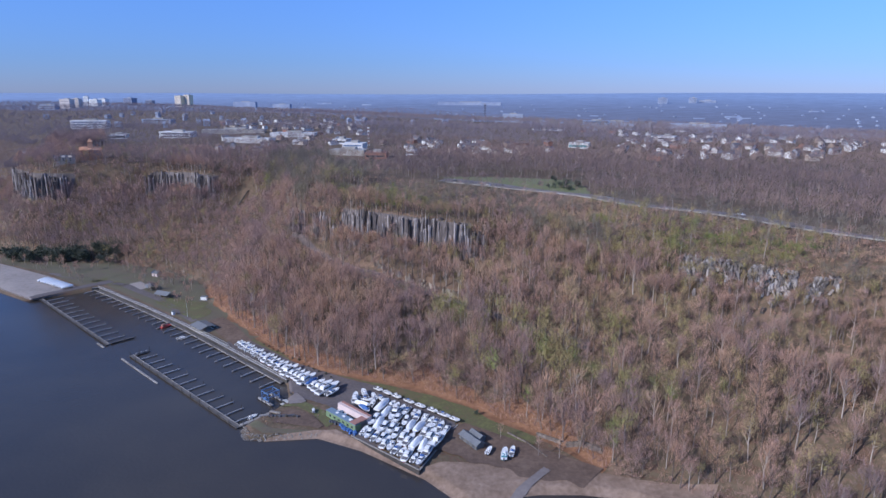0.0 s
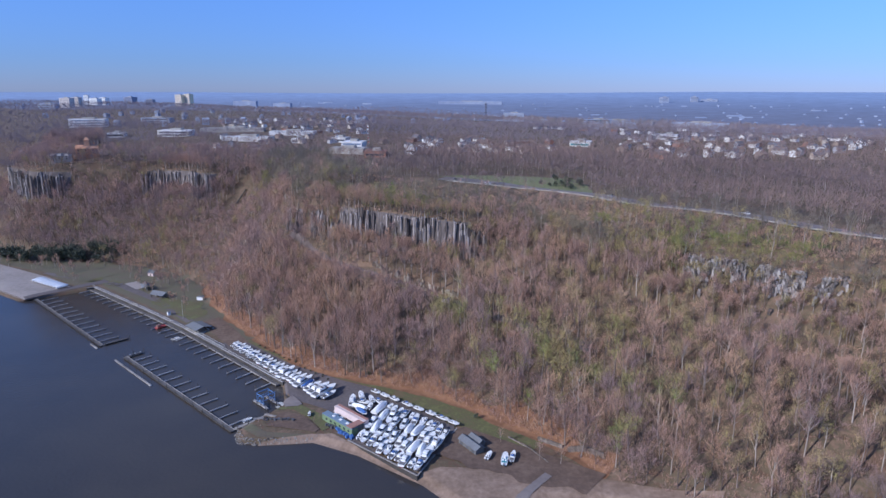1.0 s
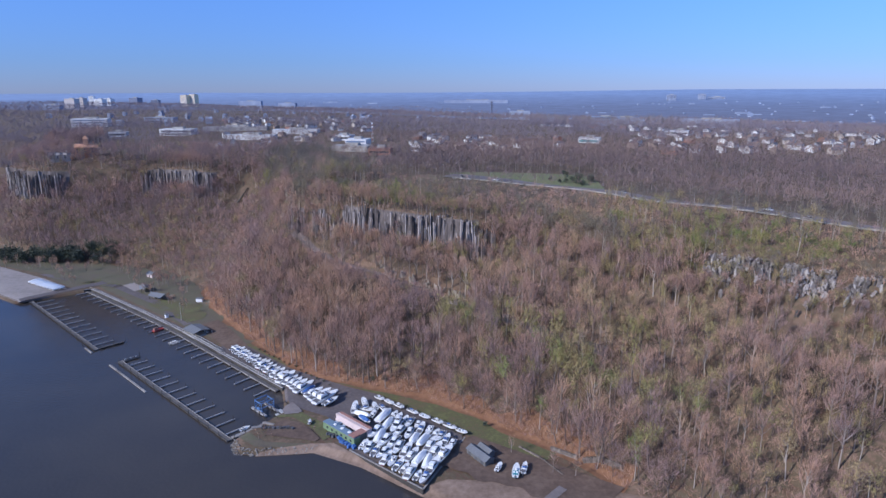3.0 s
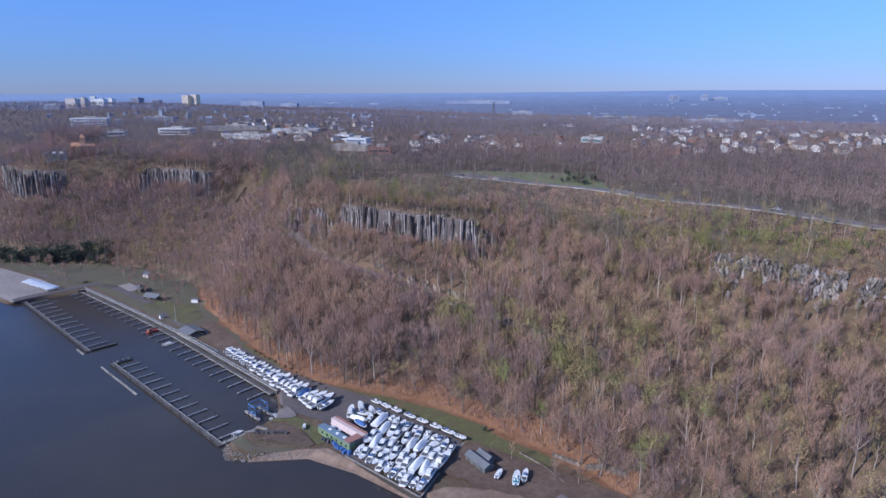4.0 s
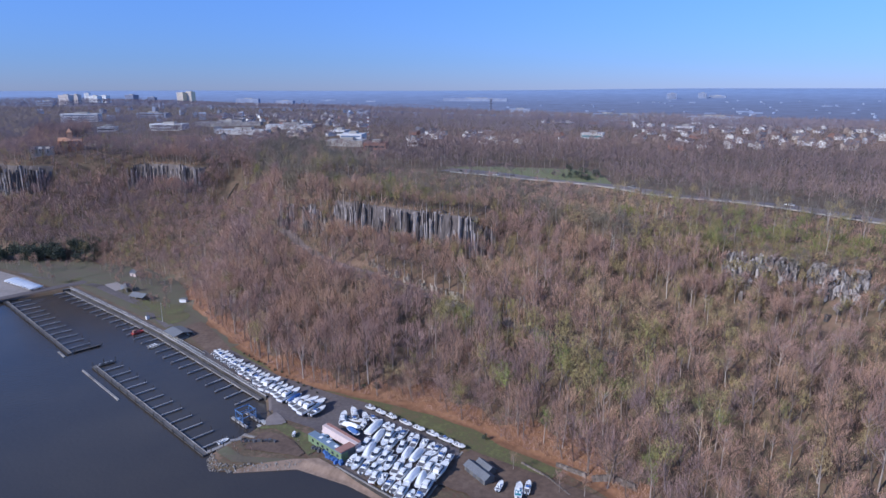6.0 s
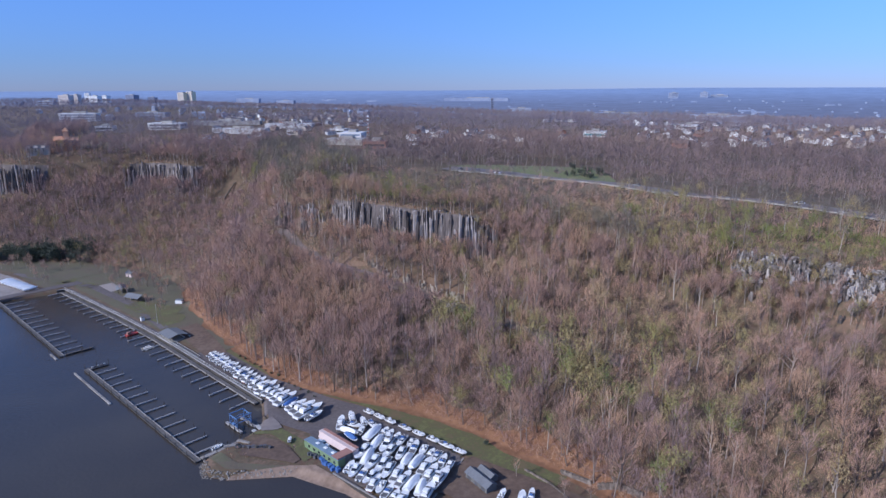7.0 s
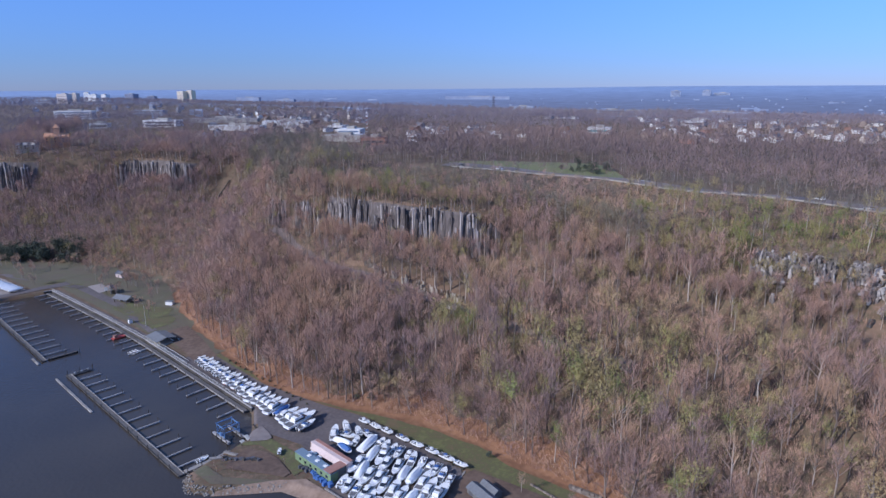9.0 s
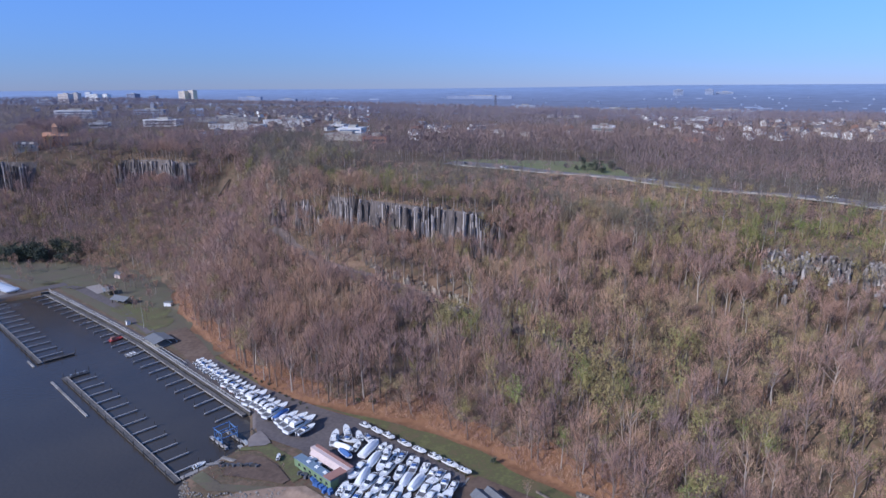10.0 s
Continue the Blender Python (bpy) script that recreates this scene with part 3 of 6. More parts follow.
def clear_of(A, B):
    """Away from roads, clearings and the marina flat."""
    f, c = along(FOOT, A), along(CLIFF, A)
    rb = along(ROAD, A)
    ok = B > f + np.where((A > 170) & (A < 300), 1.0, 0.5)
    sr = along(SROAD, A)
    ok &= ~((B > sr - 2.4) & (B < sr + 2.8) & (A > 238) & (A < 340))
    ok &= ~((np.abs(B - rb) < 7.5) & (A < 335))
    lawn = 8 + 44 * np.maximum(0, np.sin(np.clip((A - 222) / 123, 0, 1) * math.pi)) ** 0.8
    ok &= ~((A > 222) & (A < 345) & (B > rb) & (B < rb + lawn))
    # lower growth in front of the bare cliff faces
    d = along(DROP, A)
    ok &= ~((d < 4.5) & (B > c - 3.4) & (B < c + 0.4) & (np.sin(A * 7.3 + B * 3.1) > -0.8))
    ok &= ~((A > 541) & (A < 572) & (B > 299) & (B < 331))
    # the conifer grove by the parking lot
    t = np.clip((690 - A) / 90, 0, 1)
    ok &= ~((A > 600) & (A < 695) & (np.abs(B - 150 - 70 * t) < 3))
    return ok


# (a, b, reach along, reach inland, share): where the wood is coming into leaf
LEAFING = ((118, 327, 52, 13, 0.75), (131, 317, 7, 7, 1.0), (79, 325, 13, 9, 1.0), (178, 334, 10, 8, 0.9), (528, 324, 12, 12, 0.9), (340, 303, 80, 14, 0.6), (229, 254, 9, 8, 1.0), (203, 256, 8, 8, 0.9), (156, 250, 13, 9, 0.9), (136, 266, 12, 8, 0.8), (106, 250, 5, 5, 1.0), (199, 286, 8, 7, 0.8), (164, 288, 9, 8, 0.5), (571, 236, 14, 12, 0.5), (668, 208, 14, 12, 0.5), (150, 268, 45, 26, 0.28))


def GREEN(A, B):
    g = np.zeros(np.shape(A))
    for ga, gb, wa, wb, share in LEAFING:
        g = np.maximum(g, share * np.exp(-((A - ga) / wa) ** 2 - ((B - gb) / wb) ** 2))
    return g


NEAR = [tree_variant(rng, 620, 11, 0.0017, spread=0.31, cloud=0.5) for _ in range(8)]
SLOPE = [tree_variant(rng, 370, 9, 0.0025, spread=0.30, cloud=0.5) for _ in range(12)]
MIDDLE = [tree_variant(rng, 128, 2, 0.0052, thick=0.85, spread=0.30, cloud=0.75) for _ in range(10)]
BUDS = [tree_variant(rng, 460, 6, 0.0028, bud=0.8, spread=0.30, cloud=0.6) for _ in range(6)]
PLATEAU = [tree_variant(rng, 46, 0, 0.013, thick=0.5, spread=0.38, cloud=0.95, low=0.3) for _ in range(8)]
FARV = [((w, f[:0]), c) for (w, f), c in [tree_variant(rng, 17, 0, 0.030, spread=0.36, cloud=1.0) for _ in range(8)]]

A, B = jitter_grid(250, 960, 120, 380, 4.9)
A1, B1 = jitter_grid(15, 250, 190, 390, 5.3)
A, B = np.concatenate([A, A1]), np.concatenate([B, B1])
# steep wooded banks hold more trees for their plan
A1, B1 = jitter_grid(30, 960, 150, 345, 2.9)
d1, c1 = along(DROP, A1), along(CLIFF, A1)
k = ((d1 >= 4.5) & (B1 > c1 - 3) & (B1 < c1 + d1)) | ((d1 < 4.5) & (B1 > c1 - 10) & (B1 < c1 - 2.6)) | ((d1 < 4.5) & (B1 > c1 + 0.6) & (B1 < c1 + 6))
k = (k & (A1 < 655)) | ((A1 > 828) & (B1 > c1 - 12) & (B1 < c1 + 34) & (rng.random(len(A1)) < 0.45))
A, B = np.concatenate([A, A1[k]]), np.concatenate([B, B1[k]])
k = clear_of(A, B) & in_view(A, B) & (B < along(CLIFF, A) + 60) & ((A > 240) | (rng.random(len(A)) < 0.6 + 0.55 * blobs(A, B, 11, 1.0)))
A, B = A[k], B[k]
H = rng.uniform(9, 17.5, len(A)) * (0.85 + 0.3 * blobs(A, B, 37, 3.0))
c = along(CLIFF, A)
H = np.where((B < c - 22) & (A < 430), H * 1.42, H)
H = np.where((along(DROP, A) < 4.5) & (B > c - 22) & (B < c), np.clip(H * rng.uniform(0.7, 1.3, len(A)), 6, 15), H)
sr = along(SROAD, A)
H = np.where((A > 235) & (A < 404) & (B < sr - 3) & (B > sr - 26), np.minimum(H, 4.5 + 1.2 * (sr - 3 - B)), H)
H = np.where((A > 56) & (A < 126) & (B > 296) & (B < c + 16), np.minimum(H, rng.uniform(7, 12, len(A)) + 0.6 * np.maximum(0, 308 - B)), H)
H = np.where(((A > 655) & (A < 722) & (B < c - 3)) | (A > 828), H * 1.3, H)
near_road = (B < along(ROAD, A)) & (A < 375)
H = np.where(near_road & (B > along(ROAD, A) - 26), H * np.where(A < 200, 0.75, 0.3), np.where(near_road & (B > along(ROAD, A) - 60), H * np.where(A < 230, 0.75, 0.5), H))
# beyond a = 320 twigs turn mauve, painting some haze into their tint
tint = 0.08 + 0.4 * blobs(A, B, 34, 1.0) + 0.45 * blobs(A, B, 9, 5.0) - 0.18 * np.clip((A - 320) / 200, 0, 1) - 0.1 * np.clip((190 - A) / 60, 0, 1)
tint = tint + 0.30 * np.exp(-((A - 240) / 90) ** 2 - ((B - 283) / 14) ** 2) + 0.22 * np.exp(-((A - 140) / 60) ** 2 - ((B - 282) / 22) ** 2)
tint = tint + 0.26 * np.exp(-((A - 285) / 75) ** 2 - ((B - 236) / 18) ** 2)
# grey below the slope road and along the plateau's edge
tint = tint - 0.12 * np.exp(-((A - 290) / 70) ** 2 - ((B - sr + 14) / 12) ** 2) - 0.18 * np.clip((B - c - 4) / 12, 0, 1)
tint = np.clip(tint + rng.normal(0, 0.13, len(A)), 0, 1)
budding = rng.random(len(A)) < 0.02 + 0.05 * (A < 240) + 0.18 * (A < 175) + 0.2 * blobs(A, B, 29, 4.4) ** 3 + 0.9 * GREEN(A, B)
near = (A > 95) & (A < 232) & (B < along(FOOT, A) + 34)
near &= np.cumsum(near) <= 280
SINGLE = [(float(a), float(b), float(h), bool(q)) for a, b, h, q in zip(A[near], B[near], H[near], budding[near])]
A, B, H, tint, budding = A[~near], B[~near], H[~near], tint[~near], budding[~near]
rim = (B > along(CLIFF, A) + 5 + 5 * np.sin(A / 17.0)) & (A < 560) & (rng.random(len(A)) < 0.85)
fine = (A < 400) & (B < along(CLIFF, A) + 5)
for name, q, kinds, crown, label in (("slope_woods", fine & (A >= 165), SLOPE, M_TWIG, "leafless brown and grey trees covering the slope"), ("near_woods", fine & (A < 165), NEAR, M_TWIG, "leafless brown trees with fine twigs on the near slope"), ("upper_woods", ~fine & ~rim, MIDDLE, M_TWIG, "leafless brown trees on the far slope"), ("rim_woods", ~fine & rim, MIDDLE, M_RIMTWIG, "leafless olive-grey trees along the plateau's rim")):
    q = q & ~budding
    scatter(name, kinds, A[q], B[q], H[q], tint[q], [M_BARK, crown], label, "woods")
scatter("budding_woods", BUDS, A[budding], B[budding], H[budding] * 0.9, np.clip(rng.normal(0.2, 0.16, budding.sum()) + (0.22 + 0.45 * (B > along(CLIFF, A) + 3)[budding]) * GREEN(A, B)[budding], 0, 1), [M_BARK, M_BUD], "trees in yellow-green spring bud on the slope", "woods")

A, B = jitter_grid(-120, 1900, 130, 1250, 9.3)
A1, B1 = jitter_grid(-120, 420, 350, 560, 7.2)
A, B = np.concatenate([A, A1]), np.concatenate([B, B1])
A1, B1 = jitter_grid(956, 1240, 200, 300, 4.0)
k = (B1 > along(CLIFF, A1) - 14) & (B1 < along(CLIFF, A1) + 22)
A, B = np.concatenate([A, A1[k]]), np.concatenate([B, B1[k]])
r = np.hypot(A, B)
k = clear_of(A, B) & in_view(A, B) & ((B >= along(CLIFF, A) + 60) | (A > 955)) & (r < 1250)
A, B = A[k], B[k]


k = open_sites(A, B)
A, B = A[k], B[k]
H = rng.uniform(9, 15, len(A)) * (0.8 + 0.35 * blobs(A, B, 60, 5.0))
tint = np.clip(0.1 + 0.6 * blobs(A, B, 60, 2.0) + rng.normal(0, 0.22, len(A)), 0, 1)
# past about 820 m the same trees switch to the haze-tinted colour
q = np.hypot(A, B) < 820 + 60 * np.sin(A / 90.0)
scatter("plateau_woods", PLATEAU, A[q], B[q], H[q], tint[q], [M_BARK, M_GREYTWIG], "leafless mauve-brown trees on the plateau", "woods")
scatter("town_woods", PLATEAU, A[~q], B[~q], H[~q], tint[~q], [M_BARK, M_FARWOOD], "leafless haze-tinted trees among the town houses", "woods")
A, B = jitter_grid(-300, 3800, 150, 2300, 15.5)
r = np.hypot(A, B)
k = open_sites(A, B) & in_view(A, B) & (r >= 1250) & (r < 3300) & (B > along(FOOT, A) + 10)
A, B = A[k], B[k]
k = rng.random(len(A)) < np.where(np.hypot(A, B) < 2000, 0.9, 0.6)
A, B = A[k], B[k]
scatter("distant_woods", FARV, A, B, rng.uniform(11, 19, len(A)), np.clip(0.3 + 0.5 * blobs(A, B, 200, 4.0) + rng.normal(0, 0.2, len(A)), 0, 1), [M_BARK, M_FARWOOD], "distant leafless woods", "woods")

# brush under the trees
def brush_variant(r, twigs):
    az, rr = r.uniform(0, 2 * math.pi, twigs), np.sqrt(r.random(twigs))
    o = np.stack([np.cos(az) * rr * 0.7, np.sin(az) * rr * 0.7, r.uniform(0, 0.3, twigs)], -1)
    d = unit(np.stack([np.cos(az) * 0.4, np.sin(az) * 0.4, np.ones(twigs)], -1) + r.normal(0, 0.3, (twigs, 3)))
    side = unit(np.cross(d, unit(o) + [0, 0, 0.4] + r.normal(0, 0.4, (twigs, 3)))) * 0.017
    V = np.stack([o - side, o + side, o + d * r.uniform(0.4, 0.95, (twigs, 1))], 1).reshape(-1, 3)
    return (V[:0], np.zeros((0, 3), int)), (V, np.arange(twigs * 3).reshape(-1, 3))


A, B = jitter_grid(250, 940, 120, 380, 5.2)
A1, B1 = jitter_grid(15, 250, 190, 390, 3.1)
A, B = np.concatenate([A, A1]), np.concatenate([B, B1])
k = clear_of(A, B) & in_view(A, B) & (B < along(CLIFF, A) + 70) & (rng.random(len(A)) < 0.9)
A, B = A[k], B[k]
scatter("brush", [brush_variant(rng, 36) for _ in range(6)], A, B, rng.uniform(1.6, 4.2, len(A)), np.clip(0.35 + 0.6 * blobs(A, B, 17, 6.0) + rng.normal(0, 0.2, len(A)), 0, 1), [M_BARK, M_TWIG], "leafless brush under the trees", "undergrowth")

A, B = jitter_grid(100, 480, 200, 260, 2.4)
f = along(FOOT, A)
k = (B > f + 1.0) & (B < f + 18) & (rng.random(len(A)) < 0.85)
A, B = A[k], B[k]
scatter("thicket", [brush_variant(rng, 36) for _ in range(5)], A, B, rng.uniform(1.2, 4.4, len(A)), np.clip(0.5 + rng.normal(0, 0.28, len(A)), 0, 1), [M_BARK, M_TWIG], "tangled leafless thicket along the foot of the slope", "undergrowth")
# green brush coming into leaf along the plateau edge
A, B = jitter_grid(40, 420, 240, 350, 2.5)
k = clear_of(A, B) & in_view(A, B) & (rng.random(len(A)) < 0.75 * np.clip(1.3 * GREEN(A, B) * (0.25 + 1.1 * blobs(A, B, 9, 2.0)) - 0.15, 0, 1)) & (B > along(CLIFF, A) + 3) & ~((A > 58) & (A < 127) & (B > 303) & (B < 319))
A, B = A[k], B[k]
scatter("leafing_brush", [brush_variant(rng, 44) for _ in range(5)], A, B, rng.uniform(2.0, 5.5, len(A)), np.clip(rng.normal(0.8, 0.2, len(A)), 0, 1), [M_BARK, M_BUD], "yellow-green brush coming into leaf on the plateau edge", "undergrowth")

# the trees at the foot of the slope, each by itself
def single_tree(wood, crown, tint, crown_material, name, label):
    root = new(name)
    root.empty_display_size = 0.3
    tagged(root, label, "tree", "trees at the foot of the slope")
    for part_name, (V, F), m in (("trunk", wood, M_BARK), ("crown", crown, crown_material)):
        mesh_object(part_name, V, F, m, parent=root, tint=np.full(len(V), tint))
    return root


EDGE_TREES = [tree_variant(rng, 460, 9, 0.0023, thick=0.75, lean=0.06, spread=0.33, cloud=0.6, low=0.16) for _ in range(9)]
bare = [single_tree(*EDGE_TREES[i], (0.15, 0.4, 0.6, 0.8, 0.3, 0.95)[i % 6], M_TWIG, "bare_tree", "leafless grey-brown tree with fine upswept twigs") for i in range(9)]
leafing = [single_tree(*BUDS[i], (0.2, 0.5, 0.8, 0.4)[i % 4], M_BUD, "budding_tree", "tree in thin yellow-green spring bud") for i in range(4)]
taken = set()
rs = random.Random(13)
for a, b, h, q in SINGLE:
    kind = rs.choice(leafing if q else bare)
    lean = rs.choice((0, 0, 6, 12)) if b < foot_at(a) + 12 else 0
    m = P(a, b, gz(a, b) - 0.3) @ pose(0, 0, 0, -lean + rs.uniform(-3, 3), rs.uniform(-4, 4), 0) @ pose(0, 0, 0, 0, 0, rs.uniform(0, 360))
    if kind.name in taken:
        ob = copy_thing(kind, m)
    else:
        ob = kind
        taken.add(kind.name)
        ob.matrix_world = m
    ob.scale = (h, h, h)
for ob in bare + leafing:
    if ob.name not in taken:
        for c in list(ob.children):
            bpy.data.objects.remove(c)
        bpy.data.objects.remove(ob)

# ---- helpers for things ----


def part(name, bm, material, parent, label="", smooth=False):
    """One mesh object from a bmesh, under its thing."""
    me = bpy.data.meshes.new(name)
    bmesh.ops.recalc_face_normals(bm, faces=bm.faces)
    bm.to_mesh(me)
    bm.free()
    for m in material if isinstance(material, (list, tuple)) else [material]:
        me.materials.append(m)
    if smooth:
        me.polygons.foreach_set("use_smooth", np.ones(len(me.polygons), bool))
    ob = new(name, me)
    if parent:
        ob.parent = parent
    if label:
        ob["label"] = label
    return ob


def thing(name, m, label, category, group=""):
    ob = new(name)
    ob.empty_display_size = 0.3
    ob.matrix_world = m
    return tagged(ob, label, category, group)


def box(bm, x0, x1, y0, y1, z0, z1, taper=0.0):
    """A box; taper draws its top in."""
    v = [bm.verts.new(p) for p in ((x0, y0, z0), (x1, y0, z0), (x1, y1, z0), (x0, y1, z0), (x0 + taper, y0 + taper, z1), (x1 - taper, y0 + taper, z1), (x1 - taper, y1 - taper, z1), (x0 + taper, y1 - taper, z1))]
    for f in ((0, 3, 2, 1), (4, 5, 6, 7), (0, 1, 5, 4), (1, 2, 6, 5), (2, 3, 7, 6), (3, 0, 4, 7)):
        bm.faces.new([v[i] for i in f])
    return bm


def boxed(*dims, taper=0.0):
    return box(bmesh.new(), *dims, taper=taper)


def rod(bm, p0, p1, r0, r1=None, n=6):
    p0, p1 = Vector(p0), Vector(p1)
    r1 = r0 if r1 is None else r1
    d = (p1 - p0).normalized()
    u = d.cross(Vector((0.3, 0.9, 0.1))).normalized()
    w = d.cross(u)
    rings = []
    for p, r in ((p0, r0), (p1, r1)):
        rings.append([bm.verts.new(p + (u * math.cos(2 * math.pi * i / n) + w * math.sin(2 * math.pi * i / n)) * r) for i in range(n)])
    for i in range(n):
        k = (i + 1) % n
        bm.faces.new((rings[0][i], rings[0][k], rings[1][k], rings[1][i]))
    bm.faces.new(rings[0][::-1]), bm.faces.new(rings[1])
    return bm


def rodded(p0, p1, r0, r1=None, n=6):
    return rod(bmesh.new(), p0, p1, r0, r1, n)


def loft(sections, caps=True):
    """A skin over equal rings of points."""
    bm = bmesh.new()
    rows = [[bm.verts.new(p) for p in s] for s in sections]
    n = len(rows[0])
    for a, b in zip(rows, rows[1:]):
        for i in range(n):
            k = (i + 1) % n
            try:
                bm.faces.new((a[i], a[k], b[k], b[i]))
            except ValueError:
                pass
    if caps:
        bm.faces.new(rows[0][::-1]), bm.faces.new(rows[-1])
    bmesh.ops.remove_doubles(bm, verts=bm.verts, dist=0.001)
    return bm


def gable(bm, x0, x1, y0, y1, z0, rise, over=0.4, thick=0.18):
    """A pitched roof with its ridge along x."""
    ym = (y0 + y1) / 2
    s = [[(x, y0 - over, z0 - over * 0.5), (x, ym, z0 + rise), (x, y1 + over, z0 - over * 0.5), (x, y1 + over, z0 - over * 0.5 + thick), (x, ym, z0 + rise + thick), (x, y0 - over, z0 - over * 0.5 + thick)] for x in (x0 - over, x1 + over)]
    rows = [[bm.verts.new(p) for p in r] for r in s]
    for i in range(6):
        k = (i + 1) % 6
        bm.faces.new((rows[0][i], rows[0][k], rows[1][k], rows[1][i]))
    for r in rows:
        bm.faces.new((r[0], r[1], r[4], r[5])), bm.faces.new((r[1], r[2], r[3], r[4]))
    return bm


def gable_walls(bm, x0, x1, y0, y1, z0, z1, rise):
    ym = (y0 + y1) / 2
    rows = [[bm.verts.new(p) for p in ((x, y0, z0), (x, y1, z0), (x, y1, z1), (x, ym, z1 + rise), (x, y0, z1))] for x in (x0, x1)]
    for i in range(5):
        k = (i + 1) % 5
        bm.faces.new((rows[0][i], rows[0][k], rows[1][k], rows[1][i]))
    bm.faces.new(rows[0][::-1]), bm.faces.new(rows[1])
    return bm


def paint(name, c, rough=0.5, wear=0.15, metal=0.0):
    lo, hi = tuple(v * (1 - wear) for v in c), tuple(min(0.85, v * (1 + wear * 0.6)) for v in c)
    return mat(name, [lo, c, hi], 0.8, rough, 0.1, 5.0, metal=metal, rnd=0.2)


M_GEL = paint("white_gelcoat", (0.82, 0.82, 0.82), 0.3, 0.06)
M_DECK = paint("boat_deck", (0.77, 0.77, 0.76), 0.6, 0.1)
# dark grey stands for shade in the cockpit recess; also colours the helm seat
M_COCKPIT = paint("cockpit_shade_and_seat", (0.13, 0.125, 0.13), 0.7, 0.3)
M_NAVY = paint("navy_bottom_paint", (0.035, 0.05, 0.11), 0.6, 0.3)
M_REDPAINT = paint("red_bottom_paint", (0.22, 0.05, 0.045), 0.6, 0.3)
M_GLASS = mat("dark_glass", [(0.02, 0.025, 0.035), (0.04, 0.045, 0.06)], 2, 0.08, 0, 9)
M_WRAP = paint("white_shrink_wrap", (0.82, 0.83, 0.84), 0.45, 0.05)
M_BLUECOVER = paint("blue_canvas", (0.06, 0.14, 0.36), 0.85, 0.25)
M_TEAL = paint("teal_paint", (0.03, 0.26, 0.30), 0.5, 0.2)
M_STEEL = paint("galvanised_steel", (0.34, 0.34, 0.34), 0.5, 0.25, 0.6)
M_DARKSTEEL = paint("dark_steel", (0.09, 0.09, 0.10), 0.6, 0.3)
M_LIFT = paint("faded_blue_steel", (0.10, 0.19, 0.36), 0.5, 0.25)
M_PLANK = mat("weathered_planks", [(0.18, 0.16, 0.145), (0.27, 0.245, 0.225), (0.36, 0.335, 0.31)], 0.7, 0.9, 0.4, 7, rnd=0.3)
M_TARPLANK = mat("dark_worn_planks", [(0.075, 0.07, 0.068), (0.115, 0.105, 0.10), (0.17, 0.155, 0.145)], 0.7, 0.9, 0.4, 7)
M_PILE = mat("creosoted_timber", [(0.035, 0.03, 0.027), (0.06, 0.052, 0.046), (0.09, 0.08, 0.07)], 0.5, 0.9, 0.5, 4, rnd=0.3)
M_GREENWALL = paint("green_cladding", (0.17, 0.24, 0.13), 0.7, 0.25)
M_BLUEROOF = paint("blue_grey_roof", (0.16, 0.22, 0.28), 0.7, 0.3)
M_REDROOF = paint("rust_red_roof", (0.33, 0.17, 0.135), 0.8, 0.25)
M_PINKWALL = paint("pale_pink_render", (0.56, 0.45, 0.42), 0.85, 0.12)
M_GREYROOF = paint("grey_shingle_roof", (0.15, 0.155, 0.165), 0.85, 0.25)
M_GREYWALL = paint("grey_board_wall", (0.15, 0.15, 0.145), 0.85, 0.25)
M_STONE = mat("wall_stone", [(0.09, 0.072, 0.06), (0.165, 0.132, 0.108), (0.26, 0.215, 0.178)], 0.7, 0.95, 0.8, 5, rnd=0.3)
M_RED = paint("red_paint", (0.42, 0.06, 0.05), 0.5, 0.2)
M_YELLOWISH = paint("pale_metal_rail", (0.5, 0.49, 0.46), 0.5, 0.15, 0.2)

M_DOCK = paint("weathered_pale_dock", (0.36, 0.34, 0.33), 0.8, 0.25)

# ---- cliffs: weathered basalt columns ----


def column_mesh(seed, rock=None, slivers=4, squat=False):
    """A cluster of cracked, jointed rock prisms of unequal height, about one metre across and one high."""
    r = random.Random(seed)
    bm = bmesh.new()
    for k in range(slivers):
        n, ox, oy = r.choice((4, 5)), r.uniform(-0.75, 0.75), r.uniform(-0.75, 0.75)
        wide, top, spin = r.uniform(0.34, 0.78), 1.0 - 0.6 * r.random() * (k > 0), r.uniform(0, 6)
        rings, h, q = [], 0.0, 1.25
        while h < 1.0:
            dx, dy = ox + r.uniform(-0.14, 0.14), oy + r.uniform(-0.14, 0.14)
            jag = [r.uniform(0.75, 1.2) for _ in range(n)]
            step = r.uniform(0.2, 0.5) * (1.6 if squat else 1.0)
            for z in (h, min(1.0, h + step * 0.93)):
                rings.append([bm.verts.new((dx + q * wide * jag[i] * math.cos(spin + 2 * math.pi * i / n), dy + q * wide * jag[i] * math.sin(spin + 2 * math.pi * i / n), top * z + (r.uniform(-0.02, 0.02) if z else 0))) for i in range(n)])
            h += step
            q *= r.uniform(0.78, 1.02)
            spin += r.uniform(-0.3, 0.3)
        for lo, hi in zip(rings, rings[1:]):
            for i in range(n):
                bm.faces.new((lo[i], lo[(i + 1) % n], hi[(i + 1) % n], hi[i]))
        bm.faces.new(rings[-1])
    me = bpy.data.meshes.new("rock_column")
    bmesh.ops.recalc_face_normals(bm, faces=bm.faces)
    bm.to_mesh(me)
    bm.free()
    me.materials.append(rock or M_ROCK)
    return me


COLUMNS = [column_mesh(i, slivers=2) for i in range(16)]
